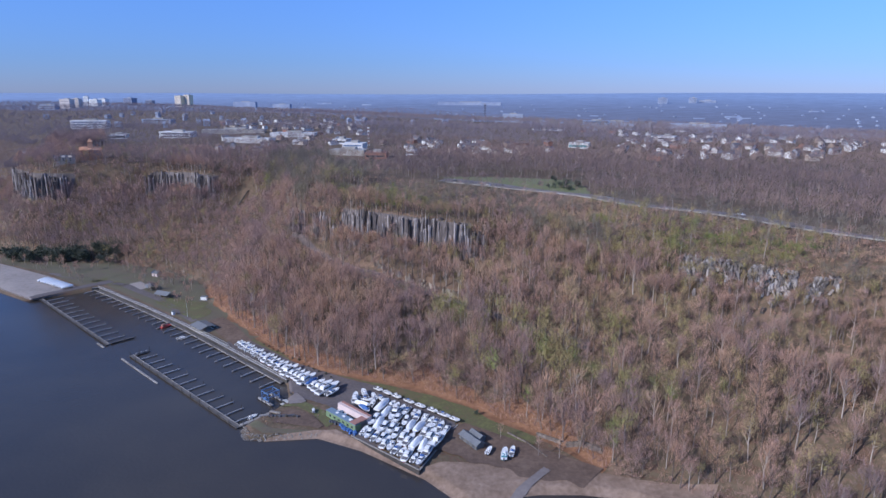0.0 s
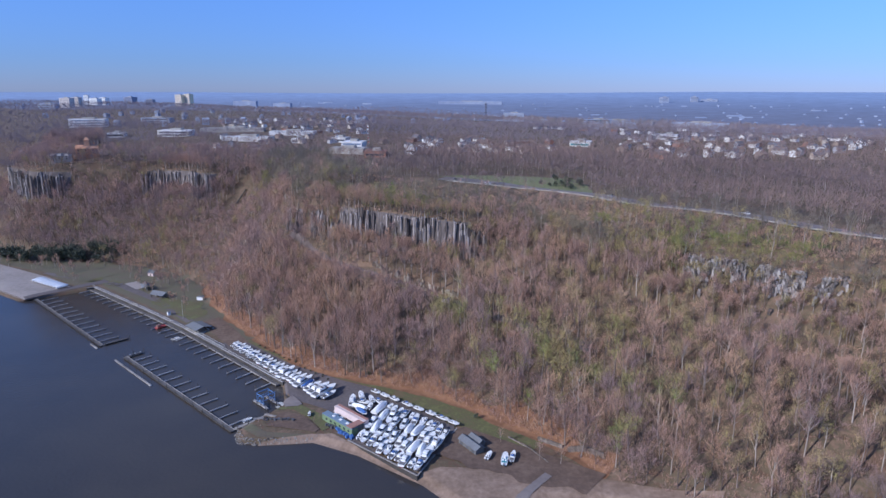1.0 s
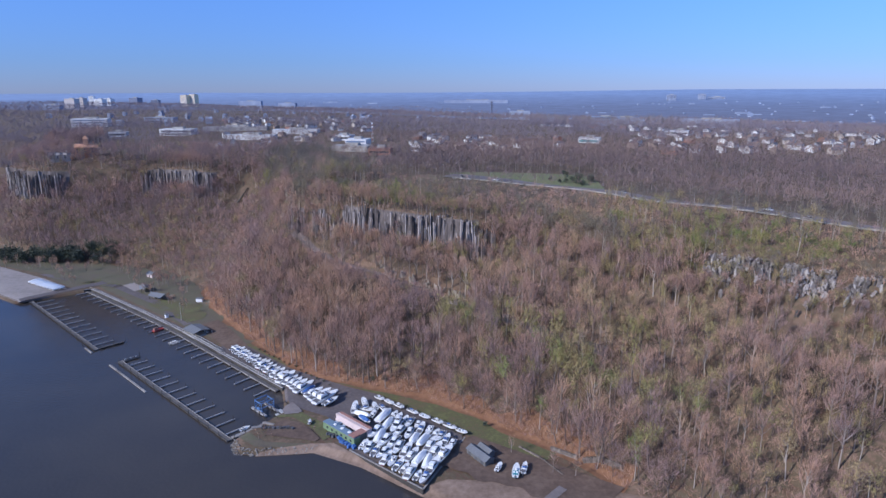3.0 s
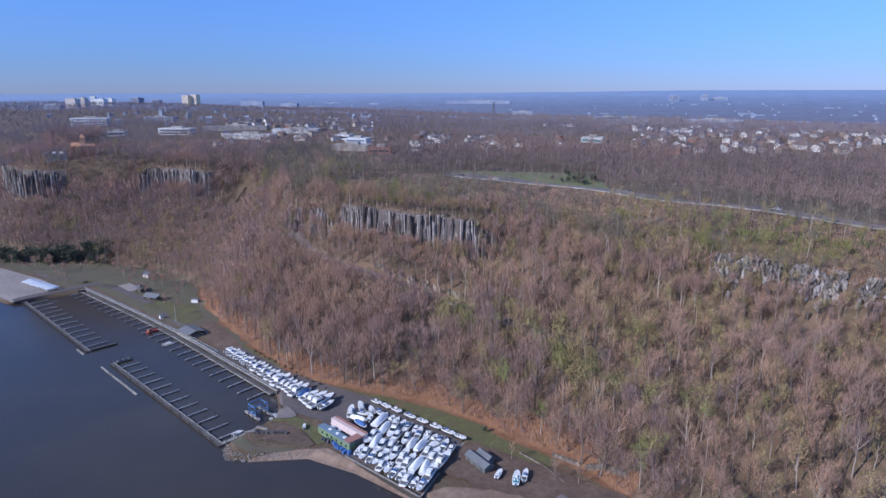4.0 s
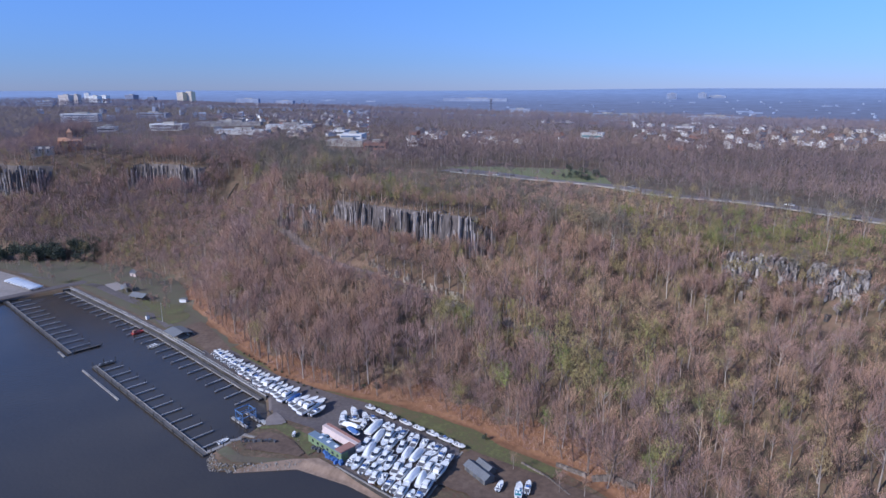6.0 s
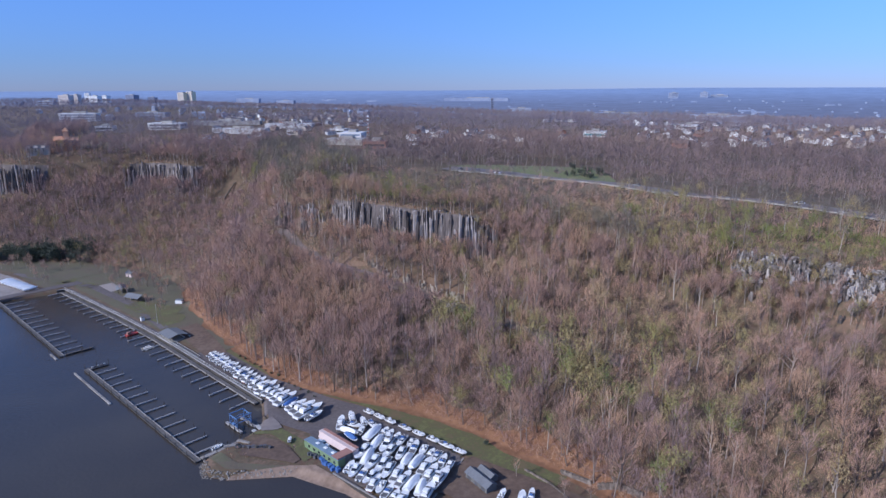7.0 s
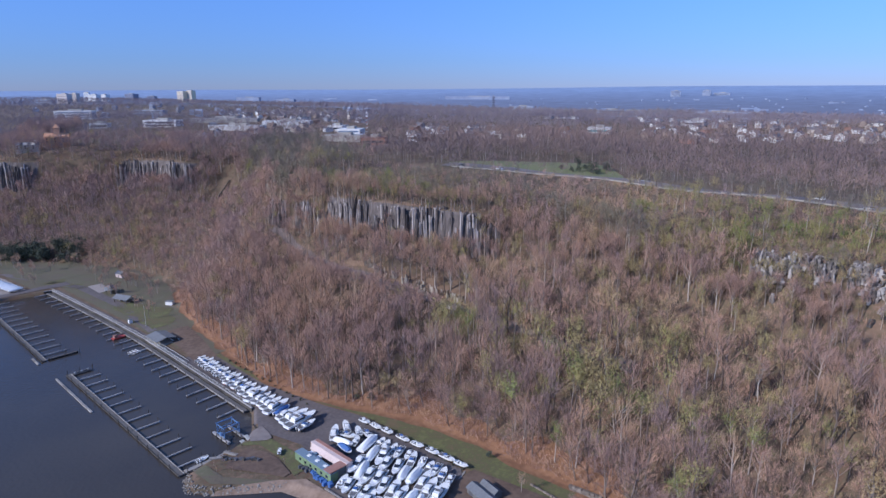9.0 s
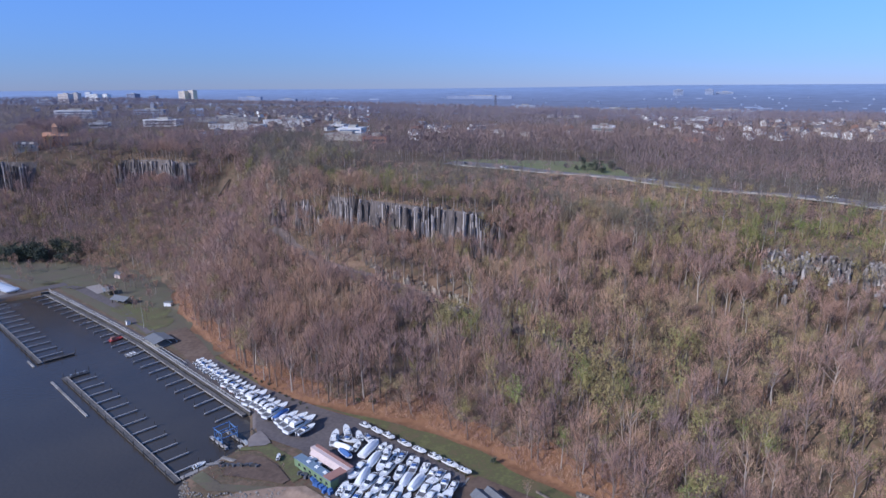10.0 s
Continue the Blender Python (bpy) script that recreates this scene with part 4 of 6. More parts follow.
BLOCKS_CREAM = [column_mesh(80 + i, M_CREAMROCK, 3, True) for i in range(5)]
BLOCKS_PALE = [column_mesh(50 + i, M_PALEROCK, 3, i % 2 == 0) for i in range(9)]


def cliff(a0, a1, step, z_foot, z_head, label, keep=1.0, seed=1, gaps=(), wide=1.0):
    """A line of rock columns along the scarp, uneven in height and set-back, the pieces children of one cliff."""
    r = random.Random(seed)
    root = tagged(thing("cliff_face", Matrix.Identity(4), label, "cliff", ""), kind="structure")
    a = a0
    while a < a1:
        c = float(along(CLIFF, a))
        for row in range(2):
            if r.random() > keep * (1.0 if row else 0.92):
                continue
            wd = r.choice((0.45, 0.6, 0.75, 0.9, 1.1, 1.4)) * wide * r.uniform(0.9, 1.1)
            top = z_head + max(-2.0, gz(a, c + 1.5) - 76) + 0.8 + 1.6 * math.sin(a / 9.0 + seed) + 1.2 * math.sin(a / 3.7) + r.uniform(-4.5, -1.2) - 17.0 * row * r.random()
            foot = z_foot - 4 + r.uniform(-3, 3)
            if any(g0 < a < g1 for g0, g1 in gaps):
                top -= 9
            b = c + 0.4 - 2.0 * row + 1.3 * math.sin(a / 6.1) + 0.7 * math.sin(a / 2.3) + r.uniform(-0.8, 0.8)
            ob = new("rock_column", COLUMNS[r.randrange(len(COLUMNS))])
            ob.matrix_world = P(a + r.uniform(-0.6, 0.6), b, foot, r.uniform(0, 360)) @ Matrix.Diagonal((wd, wd * r.uniform(0.8, 1.2), max(4.0, top - foot), 1))
            ob.parent = root
        a += step * r.uniform(0.7, 1.3)
    return root


cliff(247, 360, 0.8, 55, 77, "long grey cliff of broken basalt columns", seed=2, gaps=((268, 272), (300, 303), (330, 333)))
cliff(360, 425, 1.0, 55, 72.5, "broken basalt cliff half hidden by trees", keep=0.95, seed=3)
cliff(588, 668, 1.0, 50, 76, "dark grey columnar basalt cliff above the gully", wide=1.05, seed=4, gaps=((612, 616), (640, 645)))
cliff(712, 830, 1.15, 54, 77, "distant grey columnar basalt cliff", wide=1.2, seed=6, gaps=((742, 750),))


def outcrop(a0, a1, n, seed, label, shapes, high=0.74, size=1.0):
    """Pale broken blocks that step up the bank between the trees."""
    r = random.Random(seed)
    root = tagged(thing("rock_outcrop", Matrix.Identity(4), label, "outcrop", ""), kind="structure")
    for _ in range(n):
        a = r.uniform(a0, a1)
        t = max(0.1, min(1.25, high + 0.12 * math.sin(a / 7.0) + 0.1 * math.sin(a / 2.7) + r.gauss(0, 0.16)))
        if math.sin(a / 4.3 + 1.0) + 0.6 * math.sin(a / 1.9) < -0.9:
            continue
        b = float(along(CLIFF, a)) - 2 + 12 * t + r.uniform(-0.6, 0.6)
        z = 53 + 23 * min(t, 1.0) + 4 * max(0.0, t - 1.0)
        h = r.uniform(2.0, 5.5) * size
        ob = new("rock_block", shapes[r.randrange(9)])
        ob.matrix_world = P(a, b - 1.0, z - h * 0.6, r.uniform(0, 360)) @ pose(0, 0, 0, r.gauss(0, 13), r.gauss(0, 13), 0) @ Matrix.Diagonal((r.uniform(0.35, 1.25) * size, r.uniform(0.35, 1.0) * size, h, 1))
        ob.parent = root
    return root


outcrop(56, 124, 560, 8, "pale broken rock outcrop between budding trees", BLOCKS_PALE, 0.98, 0.9)
cut = tagged(thing("rock_cut", Matrix.Identity(4), "pale broken rock cutting above the slope road", "rock cutting", ""), kind="structure")
rc = random.Random(41)
for _ in range(90):
    a = rc.uniform(244, 312)
    b = slope_b(a) + 4.4 + rc.uniform(-0.4, 2.2) + 0.5 * math.sin(a / 3.0)
    ob = new("rock_block", BLOCKS_CREAM[rc.randrange(5)])
    ob.matrix_world = P(a, b, gz(a, b) - 1.5, rc.uniform(0, 360)) @ Matrix.Diagonal((rc.uniform(0.4, 1.0), rc.uniform(0.4, 0.9), rc.uniform(2.4, 5.2), 1))
    ob.parent = cut
outcrop(425, 475, 70, 12, "broken grey rock steps half hidden by trees", COLUMNS)

# ---- boats ----


def hull_sections(L, B, free, z0):
    secs = []
    for i in range(9):
        t = i / 8
        hb = B / 2 * (0.88 + 0.12 * math.sin(min(t / 0.5, 1) * math.pi / 2)) * (1 if t < 0.45 else math.sqrt(max(0.0, 1 - ((t - 0.45) / 0.56) ** 2.3)))
        x = -L / 2 + L * t
        sheer = z0 + free * (1 + 0.32 * t ** 2)
        chine = z0 + free * (0.38 + 0.35 * t ** 3)
        keel = z0 + free * 0.62 * t ** 5
        xk = x - L * 0.07 * t ** 4
        secs.append((x, xk, hb, sheer, chine, keel))
    return secs


def make_boat(name, L, B, kind, label, bottom, seed):
    """A trailer-sized or larger motor boat standing on jack stands, bow along +x."""
    r = random.Random(seed)
    root = thing(name, Matrix.Identity(4), label, "boat", "boats laid up ashore")
    z0, free = 0.75, 0.16 * L ** 0.5 * 2.4
    S = hull_sections(L, B, free, z0)
    part("hull", loft([[(x, -hb, s), (xk, -hb * 0.86, c), (xk, hb * 0.86, c), (x, hb, s), (x, 0, s - 0.03)] for x, xk, hb, s, c, k in S]), M_GEL, root, "glossy white hull")
    part("bottom", loft([[(xk, -hb * 0.84, c + 0.02), (xk, 0, k), (xk, hb * 0.84, c + 0.02)] for x, xk, hb, s, c, k in S]), bottom, root, "bottom below the chine")
    part("gunwale", loft([[(x, -hb - 0.06, s - 0.12), (x, -hb - 0.06, s + 0.05), (x, hb + 0.06, s + 0.05), (x, hb + 0.06, s - 0.12)] for x, xk, hb, s, c, k in S[:8]]), M_DECK, root)
    top = z0 + free * 1.02
    if kind in ("cruiser", "flybridge", "cuddy"):
        # no recess is cut: a dark slab on deck paints its shade
        box_bm = boxed(-L * 0.47, -L * 0.22, -B * 0.4, B * 0.4, top + 0.02, top + 0.10)
        part("cockpit", box_bm, M_COCKPIT, root, "dark flat panel for the shaded open cockpit")
        hc = 0.5 if kind == "cuddy" else 0.95
        x0, x1 = -L * (0.28 if kind != "cuddy" else 0.16), L * (0.2 if kind == "cuddy" else 0.25)
        cab = [[(x0, -B * 0.34, top), (x0, -B * 0.29, top + hc), (x0, B * 0.29, top + hc), (x0, B * 0.34, top)],
               [(L * 0.08, -B * 0.32, top), (L * 0.03, -B * 0.27, top + hc), (L * 0.03, B * 0.27, top + hc), (L * 0.08, B * 0.32, top)],
               [(x1, -B * 0.22, top + 0.1), (x1 - L * 0.06, -B * 0.2, top + 0.34), (x1 - L * 0.06, B * 0.2, top + 0.34), (x1, B * 0.22, top + 0.1)]]
        cabin = part("cabin", loft(cab), M_GEL, root)
        part("deck_hatch", boxed(L * 0.335, L * 0.375, -0.3, 0.3, top + 0.12, top + 0.24, taper=0.04), M_GLASS, root)
        for sgn in (-1, 1):
            part("cabin_window", boxed(x0 + 0.2, L * 0.06, sgn * B * 0.31 - 0.07, sgn * B * 0.31 + 0.07, top + hc * 0.3, top + hc * 0.85), M_GLASS, cabin)
        part("windshield", loft([[(L * 0.035, -B * 0.31, top + hc + 0.02), (L * 0.14, -B * 0.28, top + hc * 0.5), (L * 0.14, B * 0.28, top + hc * 0.5), (L * 0.035, B * 0.31, top + hc + 0.02)], [(L * 0.05, -B * 0.31, top + hc + 0.05), (L * 0.155, -B * 0.28, top + hc * 0.54), (L * 0.155, B * 0.28, top + hc * 0.54), (L * 0.05, B * 0.31, top + hc + 0.05)]]), M_GLASS, cabin)
        if kind == "flybridge":
            bridge = part("flybridge", boxed(-L * 0.27, L * 0.0, -B * 0.32, B * 0.32, top + hc, top + hc + 0.7, taper=0.12), M_GEL, root)
            part("helm_seat", boxed(-L * 0.16, -L * 0.08, -B * 0.2, B * 0.2, top + hc + 0.7, top + hc + 0.95), M_COCKPIT, bridge)
            bm = bmesh.new()
            for s in (-1, 1):
                rod(bm, (-L * 0.12, s * B * 0.27, top + hc + 0.6), (-L * 0.15, s * B * 0.27, top + hc + 1.9), 0.05)
            part("radar_arch", box(bm, -L * 0.17, -L * 0.08, -B * 0.28, B * 0.28, top + hc + 1.85, top + hc + 1.95), M_DECK, bridge)
        else:
            canopy = part("canopy", boxed(-L * 0.22, -L * 0.05, -B * 0.30, B * 0.30, top + hc + 0.4, top + hc + 0.5, taper=0.15), M_BLUECOVER if seed == 4 else M_WRAP, root, "canvas canopy over the cockpit")
            bm = bmesh.new()
            for s in (-1, 1):
                rod(bm, (-L * 0.28, s * B * 0.36, top), (-L * 0.28, s * B * 0.31, top + hc + 0.47), 0.035, n=4)
            rod(bm, (-L * 0.28, -B * 0.31, top + hc + 0.47), (-L * 0.28, B * 0.31, top + hc + 0.47), 0.035, n=4)
            part("canopy_frame", bm, M_STEEL, canopy)
    elif kind == "open":
        part("cockpit", boxed(-L * 0.42, L * 0.18, -B * 0.38, B * 0.38, top + 0.02, top + 0.10), M_COCKPIT, root, "dark flat panel for the shaded open cockpit")
        part("console", boxed(-L * 0.1, L * 0.02, -B * 0.16, B * 0.16, top + 0.1, top + 0.9, taper=0.1), M_GEL, root)
        part("foredeck", loft([[(L * 0.16, -B * 0.42, top), (L * 0.16, 0, top + 0.28), (L * 0.16, B * 0.42, top)], [(L * 0.44, -B * 0.14, top + 0.12), (L * 0.44, 0, top + 0.3), (L * 0.44, B * 0.14, top + 0.12)]]), M_DECK, root)
        for y in (-B * 0.2, B * 0.2):
            part("seat", boxed(-L * 0.3, -L * 0.22, y - 0.3, y + 0.3, top + 0.1, top + 0.6), M_WRAP, root)
    elif kind in ("wrapped", "blue_cover"):
        m = M_WRAP if kind == "wrapped" else M_BLUECOVER
        secs = []
        for x, xk, hb, s, c, k in S[:8]:
            ridge = s + 0.35 + 0.9 * math.sin(min(1.0, (x + L * 0.5) / (L * 0.5)) * 1.5) * (1 if x < L * 0.1 else max(0.2, 1 - (x - L * 0.1) / (L * 0.45)))
            secs.append([(x, -hb - 0.1, s - 0.25), (x, -hb * 0.55, (s + ridge) / 2 + 0.12), (x, 0, ridge), (x, hb * 0.55, (s + ridge) / 2 + 0.12), (x, hb + 0.1, s - 0.25)])
        part("cover", loft(secs), m, root, "tight white shrink-wrap cover" if kind == "wrapped" else "blue canvas cover")
    if kind in ("cruiser", "flybridge", "cuddy", "open"):
        bm = bmesh.new()
        for s in (-1, 1):
            pts = [(x, s * hb * 0.94, sh) for x, xk, hb, sh, c, k in S[4:8]] + [(L * 0.46, 0, S[8][3])]
            for p, q in zip(pts, pts[1:]):
                rod(bm, (p[0], p[1], p[2] + 0.55), (q[0], q[1], q[2] + 0.55), 0.03, n=4)
                rod(bm, p, (p[0], p[1], p[2] + 0.55), 0.03, n=4)
        part("bow_rail", bm, M_STEEL, root)
    if L < 9 and kind != "wrapped":
        part("outboard_motor", boxed(-L / 2 - 0.55, -L / 2 - 0.05, -0.25, 0.25, z0 + 0.2, top + 0.35, taper=0.1), M_DARKSTEEL, root)
    for x in (-L * 0.3, L * 0.15):
        for s in (-1, 1):
            part("jack_stand", rodded((x, s * B * 0.55, 0), (x, s * B * 0.36, z0 + 0.5), 0.09, 0.06, 4), M_DARKSTEEL, root)
    for x in (-L * 0.3, L * 0.2):
        part("keel_block", boxed(x - 0.2, x + 0.2, -0.35, 0.35, 0, z0 + 0.12), M_PILE, root)
    return root


BOATS = [
    make_boat("motor_yacht", 12.8, 3.6, "flybridge", "white flybridge motor yacht laid up on stands", M_NAVY, 1),
    make_boat("cabin_cruiser", 11.0, 3.1, "cruiser", "white cabin cruiser laid up on stands", M_NAVY, 2),
    make_boat("cabin_cruiser", 9.8, 2.85, "cruiser", "white cabin cruiser with red bottom on stands", M_REDPAINT, 3),
    make_boat("sports_boat", 8.6, 2.5, "cuddy", "white cuddy sports boat on stands", M_NAVY, 4),
    make_boat("open_boat", 7.2, 2.5, "open", "white open centre-console boat on stands", M_NAVY, 5),
    make_boat("covered_boat", 9.5, 3.2, "wrapped", "boat under taut white shrink-wrap on stands", M_NAVY, 6),
    make_boat("covered_boat", 8.6, 2.9, "blue_cover", "boat under blue canvas cover on stands", M_REDPAINT, 7),
    make_boat("sports_boat", 6.4, 2.4, "cuddy", "small white sports boat on stands", M_REDPAINT, 8),
]
boat_used = set()


def put_boat(kind, a, b, turn, z=None, scale=1.0):
    z = gz(a, b) + 0.13 if z is None else z
    m = P(a, b, z, turn)
    ob = BOATS[kind]
    if kind not in boat_used:
        boat_used.add(kind)
        ob.matrix_world = m @ Matrix.Scale(scale, 4)
    else:
        ob = copy_thing(ob, m)
        ob.scale = (scale,) * 3
    return ob


rb = random.Random(11)
# the packed yard: four ranks, bows inland
for rank, (b, kinds, pitch) in enumerate(((172.8, (4, 3, 2, 3, 7, 2), 3.25), (181.6, (1, 2, 0, 1, 2, 1, 5), 3.8), (191.2, (0, 1, 2, 1, 5, 2, 1), 3.95), (199.4, (7, 4, 3, 7), 3.2))):
    a = 172.9 + 0.32 * (b - 172)
    end = 211.5 if rank == 0 else (215.5 + 0.2 * (b - 184) if rank < 3 else 222)
    while a < end:
        put_boat(rb.choice(kinds), a + rb.uniform(-0.2, 0.2), b + rb.uniform(-1.2, 1.2), (-66 if rb.random() < 0.55 else 114) + rb.uniform(-8, 8), scale=rb.uniform(1.02, 1.16))
        a += pitch * rb.uniform(1.06, 1.2)
put_boat(5, 221.0, 194.5, -72, scale=1.25)
for k, a, b, turn in ((1, 237.5, 190.5, -45), (5, 229.5, 188.8, 190), (3, 232.0, 193.4, 200), (7, 226.5, 192.6, -60), (6, 225.2, 186.5, 170), (4, 231.5, 198.0, -30), (3, 226.6, 199.0, 165), (2, 237.5, 196.6, -30)):
    put_boat(k, a, b, turn)
# small boats in file along the grass
for i, a in enumerate((236.0, 229.5, 223.0, 214.5, 207.0, 199.3, 192.2, 185.6)):
    put_boat((7, 4, 7, 3, 4, 7, 3, 4)[i], a, 204.8 + 0.085 * (240 - a), 180 + rb.uniform(-5, 5), scale=(0.95, 0.9, 1.0, 0.85, 0.9, 1.0, 0.9, 0.85)[i])
# the long row beside the basin
a, i = 255.4, 0
while a < 350:
    t = (a - 258) / 92
    k = (0, 0, 1, 6, 0, 1, 2, 1, 0, 2, 1, 3, 2, 3, 2, 3, 7, 3, 4, 7, 3, 4, 3, 7, 7, 4)[min(i, 25)]
    put_boat(k, a, 186.3 + 2.4 * t + (0.5 if i < 2 else 0), -82 + 14 * t + rb.uniform(-4, 4), scale=(1.2 if i == 0 else 1.06) * rb.uniform(0.95, 1.06))
    a += (4.6 - 1.5 * t) * rb.uniform(0.92, 1.05)
    i += 1
put_boat(3, 251.0, 186.4, -84, scale=1.1)
# a few more ashore
put_boat(4, 156.5, 199.2, -70, scale=0.85)
put_boat(3, 148.3, 205.4, -62, scale=0.9)
put_boat(7, 243.3, 168.6, -40, scale=0.6)
for i in range(9):
    put_boat(5, 553.5 + i * 4.4, 155.6 - i * 0.85, -86, scale=1.0)
# the pale boat with a teal inside
teal = make_boat("sports_boat", 8.8, 2.9, "open", "white and teal open boat on the bare soil", M_TEAL, 21)
teal.matrix_world = P(149.6, 201.6, gz(149.6, 201.6) + 0.1, -58)
for ob in teal.children:
    if ob.name.startswith("cockpit"):
        ob.data.materials[0] = M_TEAL

# ---- docks ----


def pile(parent, x, y, top=2.6, r=0.19, name="pile"):
    return part(name, rodded((x, y, -3.5), (x, y, top), r, r * 0.9, 6), M_PILE, parent)


def finger_dock(name, a0, a1, b, width, fingers, length, label, side=1):
    """A walkway along a with fingers towards the shore side (or the river, side -1)."""
    root = thing(name, P(a0, b, 0, 0), label, "dock", "boat basin docks")
    n = a1 - a0
    part("walkway", boxed(0, n, -width / 2, width / 2, 0.25, 0.72), M_TARPLANK, root)
    for y in (-width / 2, width / 2):
        part("edge_beam", boxed(0, n, y - 0.14, y + 0.14, 0.4, 0.92), M_PLANK if y * side < 0 else M_PILE, root)
    for f in fingers:
        bm = boxed(-0.26, 0.26, 0, length, 0.3, 0.74)
        q = part("finger", bm, M_DOCK, root, "narrow planked finger pier")
        q.location = (f - a0, -width / 2 if side > 0 else width / 2, 0)
        q.scale = (1, -side, 1)
        pile(root, f - a0 + 0.8, -side * (width / 2 + length - 0.4), 2.4)
        pile(root, f - a0 + 0.8, side * (width / 2 + 0.2), 2.8)
    return root


fa = list(np.linspace(421.5, 537.5, 12))
finger_dock("floating_dock", 413, 545, 134.0, 2.2, fa, 12.5, "long grey outer floating dock with empty finger piers")
fb = list(np.linspace(266, 375, 12))
finger_dock("floating_dock", 260, 385, 137.2, 2.2, fb, 10.5, "long grey outer floating dock with empty finger piers")
dk = thing("end_pier", P(414, 144, 0, 90), "broad end pier closing the outer dock", "dock")
part("walkway", boxed(-6.5, 8, -0.7, 0.7, 0.25, 0.74), M_TARPLANK, dk)
part("edge_beam", boxed(-6.5, 8, 0.6, 0.85, 0.4, 0.95), M_PILE, dk)
for y in (-7, 0, 7.6):
    pile(dk, y, 1.3, 2.8)
dk = thing("end_pier", P(384, 142.5, 0, 90), "broad end pier with dark gear on it", "dock")
part("walkway", boxed(-5, 5.5, -1.0, 1.0, 0.25, 0.76), M_TARPLANK, dk)
for i in range(5):
    part("dock_box", boxed(-4 + i * 1.5, -3.1 + i * 1.5, -0.9, 0.4, 0.76, 1.4), M_DARKSTEEL if i % 2 else M_STEEL, dk)
for y in (-6, 0, 5.6):
    pile(dk, y, -1.5, 2.8)
for a0, a1, b in ((336, 386, 131.6), (411, 422, 130.8)):
    bo = thing("floating_boom", P(a0, b, 0), "pale floating timber boom moored off the dock", "boom")
    n = int((a1 - a0) / 5.5)
    for i in range(n):
        part("boom_log", boxed(i * 5.5, i * 5.5 + 5.2, -0.5, 0.5, -0.2, 0.5, taper=0.06), M_PLANK, bo)
inner = thing("basin_walkway", Matrix.Identity(4), "planked basin walkway with finger piers along the bulkhead", "dock", "boat basin docks")
EDGE = [(286, 178.5), (400, 179.3), (450, 177.3), (515, 173.2), (543, 171)]
edge_b = lambda a: float(along(EDGE, a))
for i in range(26):
    a0, a1 = 286 + i * 9.9, 286 + (i + 1) * 9.9 - 0.1
    b0, b1 = edge_b(a0), edge_b(a1)
    turn = -math.degrees(math.atan2(b1 - b0, a1 - a0))
    q = part("walkway_section", boxed(0, a1 - a0, -1.0, 1.0, 0.3, 1.05), M_TARPLANK, inner)
    q.matrix_world = P(a0, b0, 0, turn)
    q = part("kerb_beam", boxed(0, a1 - a0, 1.0, 1.25, 0.7, 1.2), M_PLANK, inner, "pale edge beam")
    q.matrix_world = P(a0, b0, 0, turn)
    q = part("finger", boxed(-0.26, 0.26, 0, 10.0 if a0 < 420 else 8.0, 0.3, 0.8), M_DOCK, inner, "narrow planked finger pier")
    q.matrix_world = P(a0 + 5, edge_b(a0 + 5) - 1.3, 0, 4)
    for y in (0.5, 9.4 if a0 < 420 else 7.4):
        q = part("pile", rodded((0.8, y, -3), (0.8, y, 2.5), 0.18, 0.16, 6), M_PILE, inner)
        q.matrix_world = P(a0 + 5, edge_b(a0 + 5) - 1.3, 0, 4)
bulk = thing("bulkhead", Matrix.Identity(4), "dark timber-faced bulkhead wall with a pale cap", "bulkhead")
for i in range(52):
    a0 = 284 + i * 5.0
    b0, b1 = shore_at(a0) + 0.4, shore_at(a0 + 5) + 0.4
    turn = -math.degrees(math.atan2(b1 - b0, 5.0))
    q = part("sheet_panel", boxed(0, 5.02, -0.2, 0.2, -2, 2.35), M_PILE, bulk)
    q.matrix_world = P(a0, b0, 0, turn)
    q = part("cap_beam", boxed(0, 5.0, -0.35, 0.35, 2.36, 2.62), M_DOCK, bulk, "pale weathered cap")
    q.matrix_world = P(a0, b0, 0, turn)
wall = thing("yard_wall", Matrix.Identity(4), "low timber retaining wall round the boatyard corner", "wall")
for (a0, b0), (a1, b1) in (((169.5, 169.0), (212, 167.0)), ((169.5, 169.0), (183, 208.5))):
    n = math.hypot(a1 - a0, b1 - b0)
    q = part("wall_face", boxed(0, n, -0.2, 0.2, -1.5, 2.6), M_PILE, wall)
    q.matrix_world = P(a0, b0, 0, -math.degrees(math.atan2(b1 - b0, a1 - a0)))
    q = part("cap_beam", boxed(0, n, -0.35, 0.35, 2.6, 2.85), M_PLANK, wall, "pale cap beam")
    q.matrix_world = P(a0, b0, 0, -math.degrees(math.atan2(b1 - b0, a1 - a0)))
rail = thing("guard_rail", Matrix.Identity(4), "pale metal guard rail along the promenade", "railing")
for i in range(80):
    a0 = 286 + i * 3.2
    q = part("post", rodded((0, 0, 2.4), (0, 0, 3.6), 0.07, n=4), M_YELLOWISH, rail)
    q.matrix_world = P(a0, shore_at(a0) + 1.0, 0)
    if i < 79 and i % 2 == 0:
        b0, b1 = shore_at(a0) + 1.0, shore_at(a0 + 6.4) + 1.0
        for z in (3.05, 3.55):
            q = part("rail", boxed(0, 6.4, -0.05, 0.05, z, z + 0.1), M_YELLOWISH, rail)
            q.matrix_world = P(a0, b0, 0, -math.degrees(math.atan2(b1 - b0, 6.4)))
cross = thing("floating_dock", P(261, 139, 0, -90), "short dock closing the end of the basin", "dock", "boat basin docks")
part("walkway", boxed(0, 23, -1.1, 1.1, 0.3, 0.85), M_PLANK, cross)
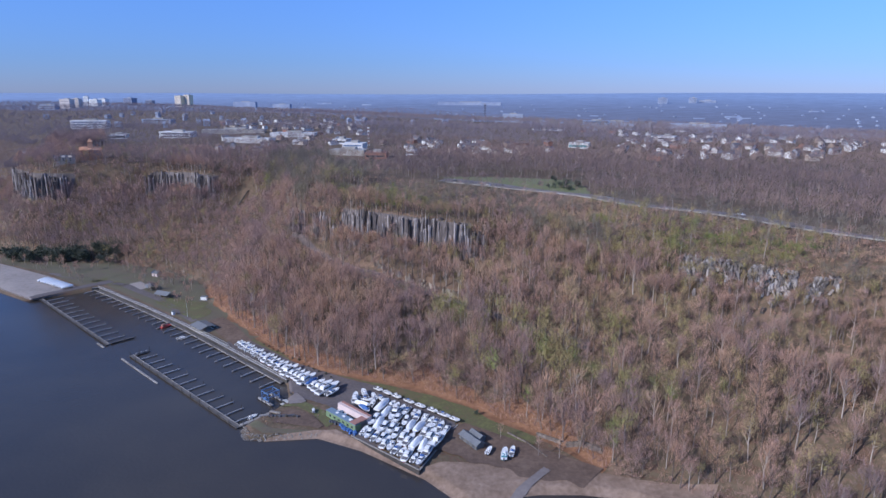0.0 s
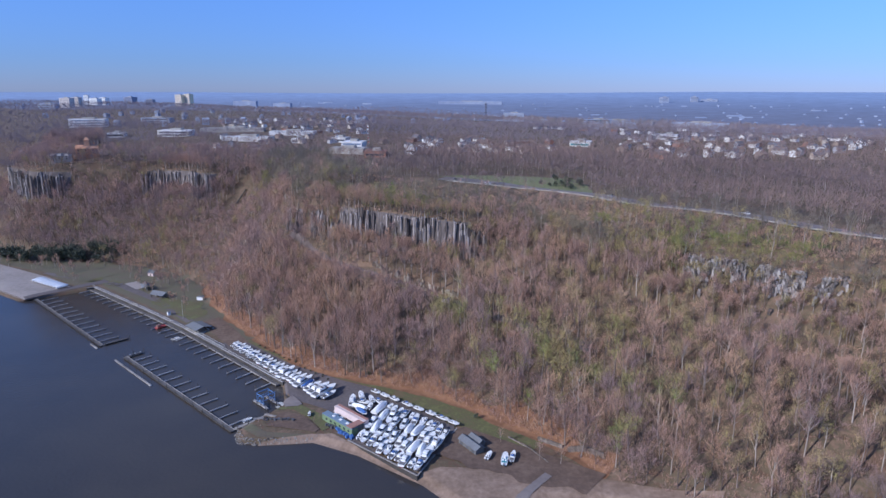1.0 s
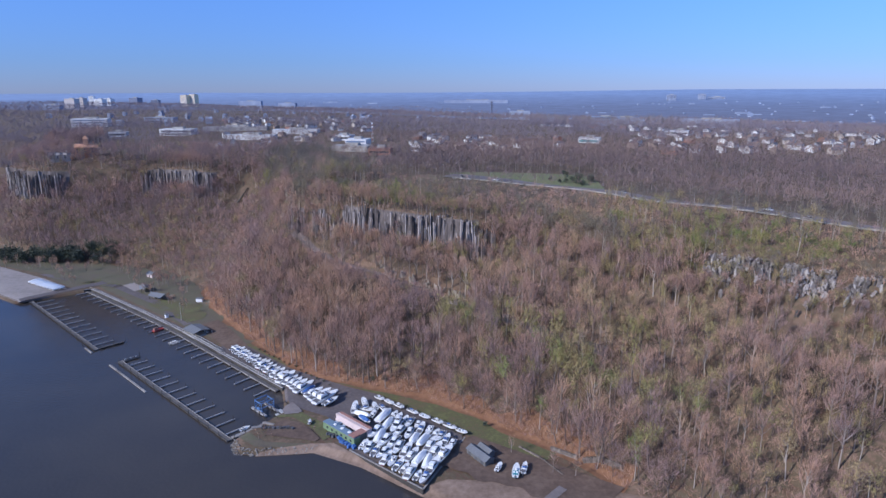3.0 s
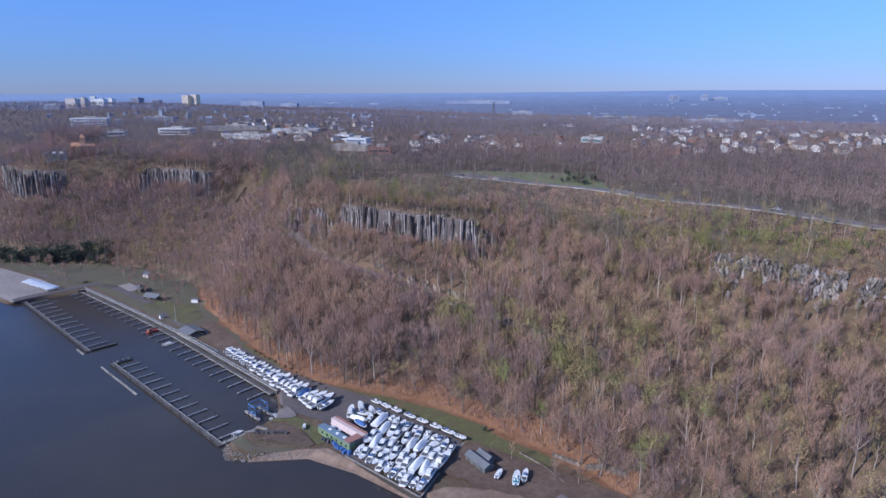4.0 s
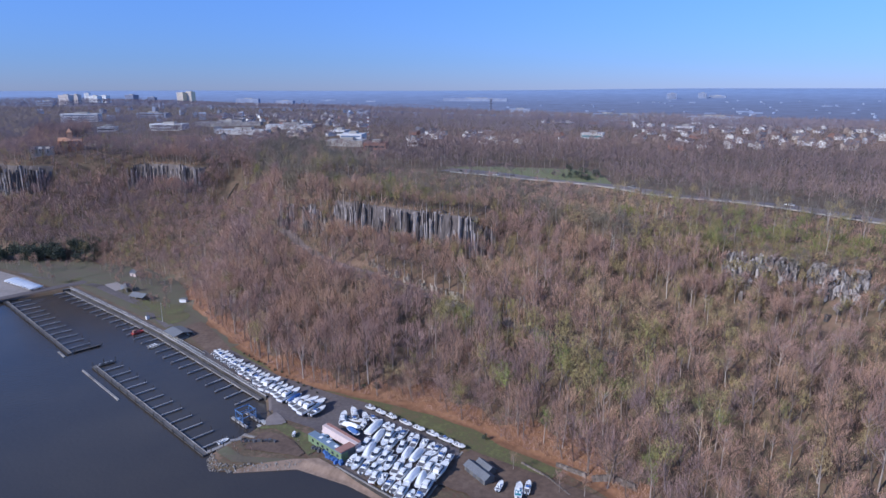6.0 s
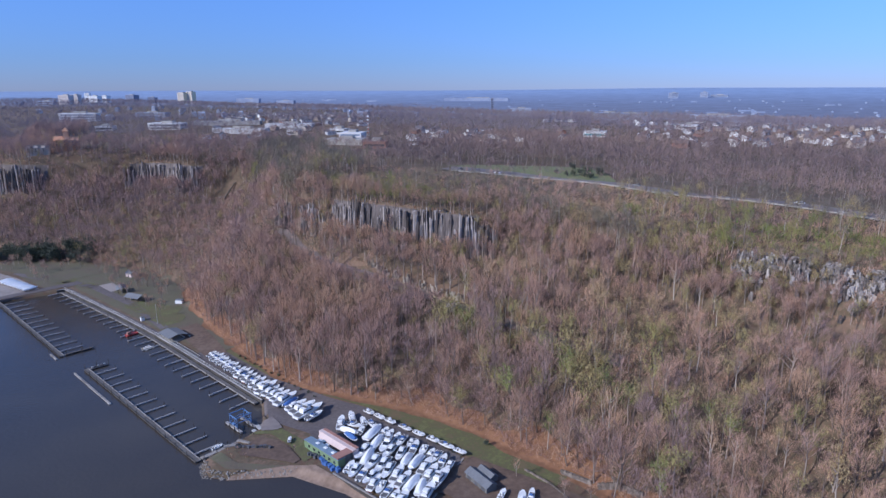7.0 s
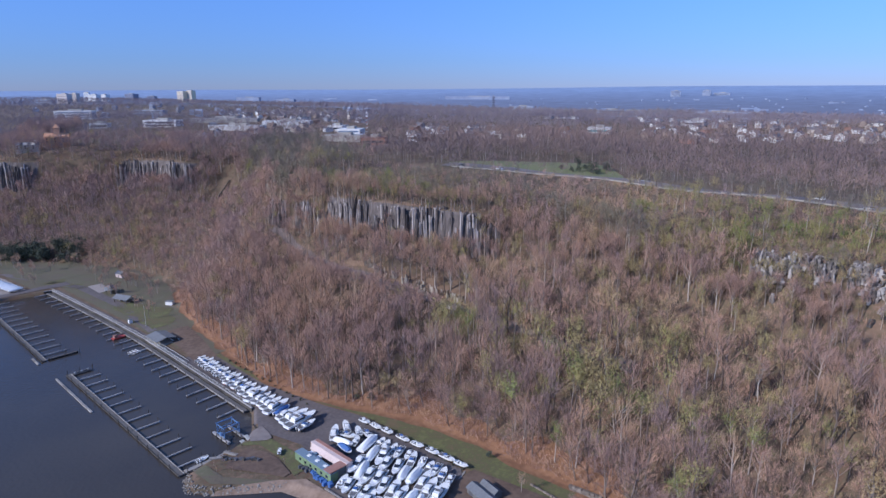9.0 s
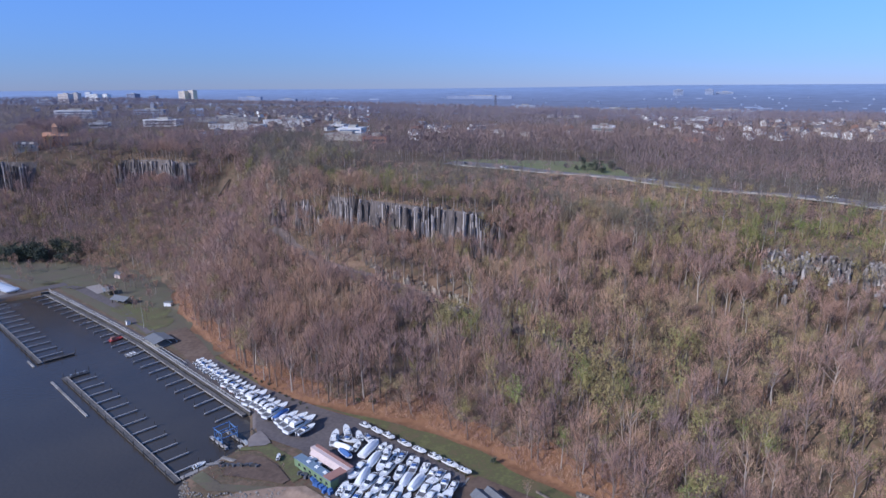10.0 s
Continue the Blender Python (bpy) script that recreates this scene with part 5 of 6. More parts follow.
part("edge_beam", boxed(0, 23, -1.35, -1.1, 0.4, 1.1), M_PLANK, cross)
for x in (0.5, 6, 12, 18, 22.5):
    pile(cross, x, -1.5, 3.0)
    pile(cross, x, 1.4, 2.6)
# things afloat
red = thing("work_float", P(418.5, 170, 0.1, -80), "red steel work float moored at a finger pier", "float")
part("deck", boxed(0, 9, -1.6, 1.6, 0.1, 0.8, taper=0.1), M_RED, red)
part("cabin", boxed(1.0, 3.2, -0.9, 0.9, 0.8, 2.2, taper=0.1), M_REDROOF, red)
part("rail", boxed(4, 8.8, 1.35, 1.5, 0.8, 1.5), M_STEEL, red)
flo = thing("swim_float", P(391, 171.5, 0, 10), "square pale planked swim float", "float")
for i in range(8):
    part("plank", boxed(-2.6, 2.6, -2.4 + i * 0.62, -2.4 + i * 0.62 + 0.56, 0.35, 0.5), M_PLANK if i % 3 else M_DECK, flo)
part("base", boxed(-2.5, 2.5, -2.4, 2.5, -0.2, 0.34), M_STEEL, flo)
din = make_boat("tender", 5.2, 1.9, "open", "small white tender afloat in a slip", M_NAVY, 31)
for ob in list(din.children):
    if ob.name.startswith(("jack_stand", "keel_block")):
        bpy.data.objects.remove(ob)
din.matrix_world = P(264.5, 147.5, -1.0, -86)

# covered pier head and its gangway
pier = thing("pier_pavilion", P(391.5, 187, 0, 0), "grey-roofed pier pavilion on dark posts", "pavilion")
gp = gz(391.5, 187)
part("platform", boxed(-8, 8, -6.5, 6, gp, gp + 0.45), M_CONCRETE, pier)
part("roof", gable(bmesh.new(), -6.5, 6.5, -5.0, 5.0, gp + 2.9, 1.0, 0.7, 0.2), M_GREYROOF, pier)
for x in (-6, -2, 2, 6):
    for y in (-4.6, 4.6):
        part("post", boxed(x - 0.14, x + 0.14, y - 0.14, y + 0.14, gp + 0.45, gp + 3.0), M_DARKSTEEL, pier)
for i in range(6):
    part("bench", boxed(-6 + i * 2.2, -4.6 + i * 2.2, -4.2, -3.7, gp + 0.45, gp + 0.95), M_DECK, pier)
for i in range(7):
    part("fence_panel", boxed(-8 + i * 2.3, -5.9 + i * 2.3, -6.5, -6.35, gp + 0.45, gp + 1.5), M_DARKSTEEL if i % 2 else M_YELLOWISH, pier)
gang = thing("gangway", P(386, 183.2, gz(386, 183.2), 180), "narrow pale gangway with hand rails", "gangway")
part("deck", boxed(0, 33, -0.9, 0.9, 0.1, 0.5), M_PLANK, gang)
for y in (-0.95, 0.95):
    part("hand_rail", boxed(0, 33, y - 0.08, y + 0.08, 1.3, 1.5), M_YELLOWISH, gang)
    for i in range(12):
        part("post", boxed(i * 3 - 0.05, i * 3 + 0.05, y - 0.05, y + 0.05, 0.5, 1.4), M_YELLOWISH, gang)

# blue travelling hoist over its slip
lift = thing("boat_hoist", P(273.5, 163.5, 0, 0), "blue steel travelling boat hoist over its slip", "boat hoist")
for x in (-4.2, 4.2):
    for y in (-4.6, 4.6):
        part("leg", boxed(x - 0.18, x + 0.18, y - 0.18, y + 0.18, 2.0, 9.2), M_LIFT, lift)
        w = part("wheel", rodded((x, y - 0.3, 1.75), (x, y + 0.3, 1.75), 0.75, 0.75, 12), M_DARKSTEEL, lift)
    part("top_beam", boxed(x - 0.2, x + 0.2, -5.0, 5.0, 8.9, 9.5), M_LIFT, lift)
    part("tie_beam", boxed(x - 0.2, x + 0.2, -4.6, 4.6, 5.4, 5.8), M_LIFT, lift)
for y in (-4.6, 4.6):
    part("side_beam", boxed(-4.4, 4.4, y - 0.17, y + 0.17, 8.3, 8.9), M_LIFT, lift)
    part("lower_beam", boxed(-4.4, 4.4, y - 0.17, y + 0.17, 2.6, 3.1), M_LIFT, lift)
    part("brace", rodded((-4.2, y, 3.0), (0, y, 8.4), 0.11, 0.11, 5), M_LIFT, lift)
    part("brace", rodded((4.2, y, 3.0), (0, y, 8.4), 0.11, 0.11, 5), M_LIFT, lift)
for x in (-2, 2):
    part("sling", boxed(x - 0.12, x + 0.12, -4.4, 4.4, 3.9, 4.0), M_DARKSTEEL, lift)
part("engine_box", boxed(-1.2, 1.2, 4.0, 5.2, 3.1, 4.4, taper=0.1), M_LIFT, lift)
for y in (-4.6, 4.6):
    sp = thing("slip_pier", P(273.5, 163.5 - y * 0.72, 0, 0), "narrow concrete pier beside the hoist slip", "pier", "hoist slip")
    part("beam", boxed(-6.5, 6.5, -0.6, 0.6, 0.4, 1.02), M_DOCK, sp)
    for x in (-6, -2, 2, 6):
        part("pile", rodded((x, 1.0, -3), (x, 1.0, 2.2), 0.22, 0.2, 6), M_PILE, sp)
lift.scale = (0.72, 0.72, 0.66)
ramp = patch("concrete_apron", 255, 267, line((255, 170), (259, 165), (267, 169)), line((255, 172.5), (260, 174), (267, 175)), M_SLOPEROAD, 0.24, 2, 4, label="pale concrete apron beside the hoist", category="paving")
for i, (a, b, turn) in enumerate(((263, 166.5, -10), (262, 164.2, -5), (258, 150.5, 60), (257, 155.5, 20))):
    sp = thing("stacked_timbers", P(a, b, gz(a, b) + 0.1, turn), "small stack of pale timbers on the ground", "timber")
    for k in range(4):
        part("timber", boxed(-3.2, 3.0, -0.8 + k * 0.42, -0.45 + k * 0.42, 0, 0.35 + 0.1 * (k % 2)), M_YELLOWISH if i < 2 else M_PLANK, sp)

# ---- boatyard buildings ----
g0 = gz(225, 176)
yard = thing("boatyard_building", P(224.0, 175.4, g0, 0), "green and pale pink boatyard building round a narrow court", "building")
green = part("green_block", boxed(-10.8, 11.4, 1.6, 5.0, 0, 3.4), M_GREENWALL, yard, "long green clad block")
flat_roof = part("block_roof", boxed(-10.9, 11.5, 1.5, 5.1, 3.4, 3.62), M_BLUEROOF, yard, "flat blue-grey roof")
part("pink_block", boxed(-10.8, 11.4, -5.0, -2.3, 0, 4.5), M_PINKWALL, yard, "pale pink rendered block")
part("lean_roof", loft([[(x, -4.0, 4.52), (x, -5.2, 4.6), (x, -5.2, 4.85), (x, -4.0, 4.75)] for x in (-10.8, 10.8)]), M_REDROOF, yard, "rust-red roof edge")
part("end_wing", boxed(-10.5, -7.2, -2.4, 1.7, 0, 4.0), M_GREYWALL, yard)
part("wing_roof", boxed(-10.9, -6.9, -3.6, 5.2, 4.02, 4.25), M_REDROOF, yard, "rust-red flat roof")
part("court_roof", loft([[(x, -2.3, 4.0), (x, -0.9, 2.6), (x, -0.9, 2.75), (x, -2.3, 4.15)] for x in (-7.2, 10.2)]), M_PINKWALL, yard, "pale sloping roof")
for i in range(6):
    part("window", boxed(-9 + i * 3.3, -7.8 + i * 3.3, 4.98, 5.06, 1.3, 2.3), M_GLASS, green)
for i in range(3):
    part("roof_hatch", boxed(-6 + i * 5, -4.4 + i * 5, 2.4, 3.6, 3.62, 3.9), M_DECK, flat_roof)
for i, x in enumerate((3, 5.5, 8)):
    part("court_store", boxed(x - 0.9, x + 0.9, -0.7, 1.4, 0, 2.6 + 0.5 * (i % 2)), M_BLUEROOF if i % 2 else M_DECK, yard)
rb = random.Random(5)
for i in range(16):
    a, b = 212 + i * 1.15, 169.3 + rb.uniform(-0.8, 0.8)
    fl = thing("dock_float", P(a, b, gz(a, b) + 0.15, rb.uniform(-20, 20)), "blue plastic dock float stored on the ground", "dock float", "stored dock floats")
    part("shell", boxed(-0.55, 0.55, -0.9, 0.9, 0.0, rb.uniform(0.7, 1.3), taper=0.1), M_BLUECOVER if i < 11 else M_DARKSTEEL, fl)
    part("rib", boxed(-0.6, 0.6, -0.08, 0.08, 0.1, 0.62), M_LIFT, fl)
for a, b, ln, wd, hi, turn in ((167, 200, 12.5, 4.6, 2.7, -12), (167.5, 204.4, 7.5, 3.6, 2.5, -12)):
    g = gz(a, b)
    sh = thing("storage_shed", P(a, b, g, turn), "long grey board shed with a shingle roof", "shed", "grey sheds")
    w = part("wall", gable_walls(bmesh.new(), -ln / 2, ln / 2, -wd / 2, wd / 2, 0, hi, 1.3), M_GREYWALL, sh)
    part("roof", gable(bmesh.new(), -ln / 2, ln / 2, -wd / 2, wd / 2, hi, 1.3, 0.4, 0.16), M_GREYROOF, sh)
    for i in range(3):
        part("door", boxed(-ln / 3 + i * ln / 3 - 0.9, -ln / 3 + i * ln / 3 + 0.9, wd / 2, wd / 2 + 0.06, 0.1, 2.2), M_DARKSTEEL, w)

# boat ramp, walls and fences by the beach
patch("boat_ramp", 128.6, 132.2, lambda a: 181.0, lambda a: 206.0, M_SLOPEROAD, 0.44, 1.2, 14, label="pale concrete boat ramp into the river", category="ramp")


def stone_wall(points, height, thick, label, seed):
    """A dry wall of single stones in courses along the given line of (a, b)."""
    r = random.Random(seed)
    root = thing("stone_wall", Matrix.Identity(4), label, "wall")
    meshes = []
    for k in range(5):
        bm = boxed(-0.5, 0.5, -0.5, 0.5, 0, 1, taper=0.08)
        for v in bm.verts:
            v.co += Vector((r.uniform(-0.07, 0.07), r.uniform(-0.07, 0.07), r.uniform(-0.06, 0.06)))
        me = bpy.data.meshes.new("stone")
        bmesh.ops.recalc_face_normals(bm, faces=bm.faces)
        bm.to_mesh(me)
        bm.free()
        me.materials.append(M_STONE)
        meshes.append(me)
    for (a0, b0), (a1, b1) in zip(points, points[1:]):
        n = math.hypot(a1 - a0, b1 - b0)
        turn = -math.degrees(math.atan2(b1 - b0, a1 - a0))
        s = 0.0
        while s < n:
            w = r.uniform(1.0, 1.9)
            t = (s + w / 2) / n
            a, b = a0 + (a1 - a0) * t, b0 + (b1 - b0) * t
            for c in range(2):
                ob = new("stone", meshes[r.randrange(5)])
                ob.matrix_world = P(a + 0.4 * c, b, gz(a, b) - 0.3 + c * height / 2, turn + r.uniform(-3, 3)) @ Matrix.Diagonal((w, thick * r.uniform(0.85, 1.1), height / 2 + 0.25, 1))
                ob.parent = root
            s += w
    return root


stone_wall([(160, 218), (148, 217), (136, 213.5)], 0.9, 0.7, "low pale stone wall along the foot path", 3)
stone_wall([(149, 225.5), (137, 227)], 1.8, 1.2, "broken stone retaining wall among trees", 7)
stone_wall([(134, 226.6), (127, 228.5), (118, 228)], 2.2, 1.3, "broken stone retaining wall among trees", 4)
stone_wall([(262, MID(262) + 5.5), (284, MID(284) + 5.5)], 2.4, 1.2, "pale stone retaining wall above the slope road", 5)
stone_wall([(298, MID(298) + 5.5), (318, MID(318) + 5.0)], 2.0, 1.2, "short pale stone wall above the slope road", 6)
ruin = thing("stone_hut", P(243, MID(243) - 5, gz(243, MID(243) - 5), 20), "small pale stone hut beside the slope road", "hut")
part("wall", gable_walls(bmesh.new(), -2.6, 2.6, -1.9, 1.9, 0, 2.8, 1.0), M_STONE, ruin)
part("roof", gable(bmesh.new(), -2.6, 2.6, -1.9, 1.9, 2.8, 1.0, 0.3, 0.15), M_PINKWALL, ruin)
part("door", boxed(-0.5, 0.5, 1.9, 1.96, 0, 2.0), M_DARKSTEEL, ruin)

# riprap round the jetty and the beach edge
STONES = []
for k in range(6):
    r = random.Random(40 + k)
    bm = bmesh.new()
    bmesh.ops.create_icosphere(bm, subdivisions=1, radius=0.6)
    for v in bm.verts:
        v.co = Vector((v.co.x * r.uniform(0.7, 1.3), v.co.y * r.uniform(0.7, 1.2), v.co.z * r.uniform(0.6, 1.0)))
    me = bpy.data.meshes.new("boulder")
    bm.to_mesh(me)
    bm.free()
    me.materials.append(M_TALUS)
    STONES.append(me)
rip = thing("riprap", Matrix.Identity(4), "bank of loose pale boulders round the jetty", "riprap")
rb = random.Random(9)
for i in range(290):
    a = rb.uniform(226, 263)
    b = float(along(SHORE, min(a, 259))) + rb.uniform(-0.8, 2.8)
    ob = new("boulder", STONES[rb.randrange(6)])
    s = rb.uniform(0.35, 0.95)
    ob.matrix_world = P(a, b, max(-0.2, gz(a, b)) + 0.1, rb.uniform(0, 360)) @ Matrix.Diagonal((s, s, s, 1))
    ob.parent = rip

# dark lobster-pot stacks and drums in a line across the jetty
rk = random.Random(23)
for i in range(11):
    a, b = 255.5 - i * 1.05, 151.5 + i * 0.9 + rk.uniform(-0.6, 0.6)
    gear = thing("gear_stack", P(a, b, gz(a, b) + 0.15, rk.uniform(0, 90)), "dark stack of dock gear on the jetty", "gear", "gear on the jetty")
    part("crate", boxed(-0.8, 0.7, -0.6, 0.6, 0, rk.uniform(0.5, 1.2), taper=0.06), M_DARKSTEEL if i % 3 else M_PILE, gear)
    part("drum", rodded((1.05, 0.2, 0), (1.05, 0.2, 0.9), 0.3, 0.3, 8), M_DARKSTEEL, gear)

# park furniture
for a, b, ln, wd, turn in ((476, 199, 12, 7, 20), (503, 200, 9, 6, -15)):
    g = gz(a, b) + 0.1
    sh = thing("picnic_shelter", P(a, b, g, turn), "open grey-roofed picnic shelter on the lawn", "shelter", "park shelters")
    part("roof", gable(bmesh.new(), -ln / 2, ln / 2, -wd / 2, wd / 2, 3.0, 1.6, 0.6, 0.2), M_GREYROOF, sh)
    for x in (-ln / 2 + 0.4, ln / 2 - 0.4):
        for y in (-wd / 2 + 0.3, wd / 2 - 0.3):
            part("post", boxed(x - 0.15, x + 0.15, y - 0.15, y + 0.15, 0, 3.0), M_PILE, sh)
    for i in range(3):
        part("table", boxed(-ln / 3 + i * ln / 3 - 0.9, -ln / 3 + i * ln / 3 + 0.9, -0.5, 0.5, 0.0, 0.75, taper=0.1), M_PLANK, sh)
hut = thing("stone_hut", P(537, 220, gz(537, 220), 15), "small pinkish stone park hut", "hut")
part("wall", gable_walls(bmesh.new(), -3.4, 3.4, -2.6, 2.6, 0, 3.0, 1.6), M_PINKWALL, hut)
part("roof", gable(bmesh.new(), -3.4, 3.4, -2.6, 2.6, 3.0, 1.6, 0.4, 0.15), M_GREYROOF, hut)
part("door", boxed(-0.6, 0.6, 2.6, 2.66, 0, 2.1), M_DARKSTEEL, hut)
truck = thing("utility_shed", P(447, 216.5, gz(447, 216.5), 35), "small pale utility shed at the wood's edge", "shed")
part("wall", boxed(-2.4, 2.4, -1.4, 1.4, 0, 2.5), M_DECK, truck)
part("roof", boxed(-2.6, 2.6, -1.6, 1.6, 2.5, 2.7, taper=0.1), M_GREYROOF, truck)
flag = thing("flag_pole", P(420, 190, gz(420, 190), 0), "tall pale metal flag pole on the lawn", "flag pole")
part("pole", rodded((0, 0, 0), (0, 0, 12.5), 0.16, 0.08, 8), M_YELLOWISH, flag)
part("base", rodded((0, 0, 0), (0, 0, 0.6), 0.5, 0.4, 10), M_CONCRETE, flag)
part("finial", rodded((0, 0, 12.5), (0, 0, 12.9), 0.16, 0.05, 8), M_DECK, flag)
patch("picnic_paving", 508, 530, lambda a: 194.0, lambda a: 203.0, M_LOT, 0.2, 3, 4, label="grey paved picnic area", category="paving")
box_hut = thing("ticket_booth", P(433, 186, gz(433, 186) + 0.1, 0), "small white booth on the promenade", "booth")
part("wall", boxed(-1, 1, -1, 1, 0, 2.5), M_GEL, box_hut)
part("roof", boxed(-1.2, 1.2, -1.2, 1.2, 2.5, 2.75, taper=0.2), M_GREYROOF, box_hut)

la, lb = EA[0] * -199.5 + EA[1] * 614.3, EB[0] * -199.5 + EB[1] * 614.3
log = thing("dead_trunk", pose(-199.5, 614.3, gz(la, lb) + 0.6), "long dark dead tree trunk lying up the bare slope", "dead tree")
part("trunk", rodded((0, 0, 0), (4.3, 4.8, 7.0), 0.85, 0.7, 7), M_PILE, log)
part("upper_trunk", rodded((4.3, 4.8, 7.0), (8.2, 8.6, 13.4), 0.7, 0.4, 7), M_PILE, log)
part("branch", rodded((2.0, 2.3, 3.3), (3.6, 1.2, 5.2), 0.25, 0.1, 5), M_PILE, log)

# ---- the town on the plateau ----
M_WHITEWALL = paint("white_house_paint", (0.72, 0.72, 0.71), 0.7, 0.14)
M_OFFICE = paint("pale_office_concrete", (0.64, 0.63, 0.63), 0.8, 0.2)
M_TANHOUSE = paint("tan_house_paint", (0.33, 0.26, 0.21), 0.75, 0.15)
M_CREAMWALL = paint("cream_house_paint", (0.52, 0.46, 0.40), 0.7, 0.12)
M_GREYHOUSE = paint("grey_house_paint", (0.34, 0.36, 0.40), 0.7, 0.12)
M_BRICK = mat("red_brick", [(0.22, 0.10, 0.075), (0.30, 0.14, 0.10), (0.37, 0.19, 0.14)], 0.8, 0.9, 0.2, 6, rnd=0.3)
M_ORANGE = mat("orange_brick", [(0.40, 0.19, 0.11), (0.52, 0.27, 0.16), (0.6, 0.36, 0.24)], 1.2, 0.9, 0.2, 8)
# blue distance haze is mixed into the colour of these pale walls
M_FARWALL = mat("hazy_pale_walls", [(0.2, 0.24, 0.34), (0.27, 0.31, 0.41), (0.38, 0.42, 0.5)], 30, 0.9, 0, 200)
M_TILE = paint("slate_roof", (0.14, 0.14, 0.16), 0.8, 0.25)
M_BROWNROOF = paint("brown_roof", (0.20, 0.15, 0.13), 0.85, 0.25)
M_BLUEGLASS = mat("blue_facade_glass", [(0.05, 0.09, 0.17), (0.09, 0.15, 0.26), (0.14, 0.21, 0.33)], 3, 0.15, 0, 12)
# beige lightened to stand for haze over the far towers
M_BEIGE = paint("beige_concrete", (0.58, 0.52, 0.49), 0.85, 0.1)
M_YELLOWTOWER = paint("yellow_concrete", (0.74, 0.64, 0.43), 0.85, 0.1)
M_DARKTOWER = paint("dark_facade", (0.2, 0.22, 0.3), 0.4, 0.2)


def make_house(w, d, h, wall, roof, label):
    root = thing("house", Matrix.Identity(4), label, "house", "town houses")
    walls = part("wall", gable_walls(bmesh.new(), -w / 2, w / 2, -d / 2, d / 2, -2, h, d * 0.32), wall, root)
    roofing = part("roof", gable(bmesh.new(), -w / 2, w / 2, -d / 2, d / 2, h, d * 0.32, 0.5, 0.2), roof, root)
    part("chimney", boxed(w * 0.2, w * 0.2 + 0.9, -0.5, 0.5, h, h + d * 0.32 + 1.2), M_BRICK, roofing)
    for s, count in ((-1, 2), (1, 1)):
        for i in range(count):
            x = -w / 2 + w * (i + 0.5) / 2
            part("window", boxed(x - 0.6, x + 0.6, s * d / 2 - 0.05, s * d / 2 + 0.05, h - 2.2, h - 0.8), M_GLASS, walls)
    return root


HOUSE_KINDS = [make_house(10, 7.5, 5.2, M_WHITEWALL, M_TILE, "white clapboard house with a slate roof"), make_house(8.5, 7, 5.6, M_WHITEWALL, M_BROWNROOF, "white house with a brown pitched roof"), make_house(11, 7.5, 4.8, M_CREAMWALL, M_TILE, "cream suburban house with a dark roof"), make_house(9.5, 7, 5.0, M_GREYHOUSE, M_TILE, "grey-blue suburban house with a dark roof"), make_house(11.5, 8, 5.0, M_BRICK, M_BROWNROOF, "red brick suburban house"), make_house(12, 8.5, 5.6, M_WHITEWALL, M_TILE, "large white house with a grey roof"), make_house(10, 7.5, 4.8, M_TANHOUSE, M_BROWNROOF, "tan suburban house with a brown roof")]
rh = random.Random(3)
first = set()
for x, y in HOUSES:
    kind = rh.choice([0, 0, 0, 1, 1, 2, 3, 4, 5, 6])
    a, b = EA[0] * x + EA[1] * y, EB[0] * x + EB[1] * y
    m = pose(x, y, gz(a, b) + 0.3, 0, 0, rh.choice((20, 110, -40, 50)) + rh.uniform(-12, 12)) @ Matrix.Diagonal((rh.uniform(0.85, 1.3), rh.uniform(0.8, 1.1), rh.uniform(0.75, 1.05), 1))
    if kind in first:
        copy_thing(HOUSE_KINDS[kind], m)
    else:
        first.add(kind)
        HOUSE_KINDS[kind].matrix_world = m

FACES = {"white": (M_WHITEWALL, M_GLASS), "beige": (M_BEIGE, M_GLASS), "dark": (M_DARKTOWER, M_GLASS), "yellow": (M_YELLOWTOWER, M_BROWNROOF), "glass": (M_OFFICE, M_BLUEGLASS), "grey": (M_CONCRETE, M_GLASS), "brick": (M_BRICK, M_GLASS), "blue": (M_WHITEWALL, M_TEAL)}
WORDS = {"white": "white concrete", "beige": "beige concrete", "dark": "dark glazed", "yellow": "pale yellow ribbed", "glass": "white and blue glass", "grey": "grey concrete", "brick": "red brick", "blue": "white and teal"}
KIND = {"tower_block": "tower", "apartment_block": "apartment building", "office_block": "office building", "warehouse": "warehouse"}
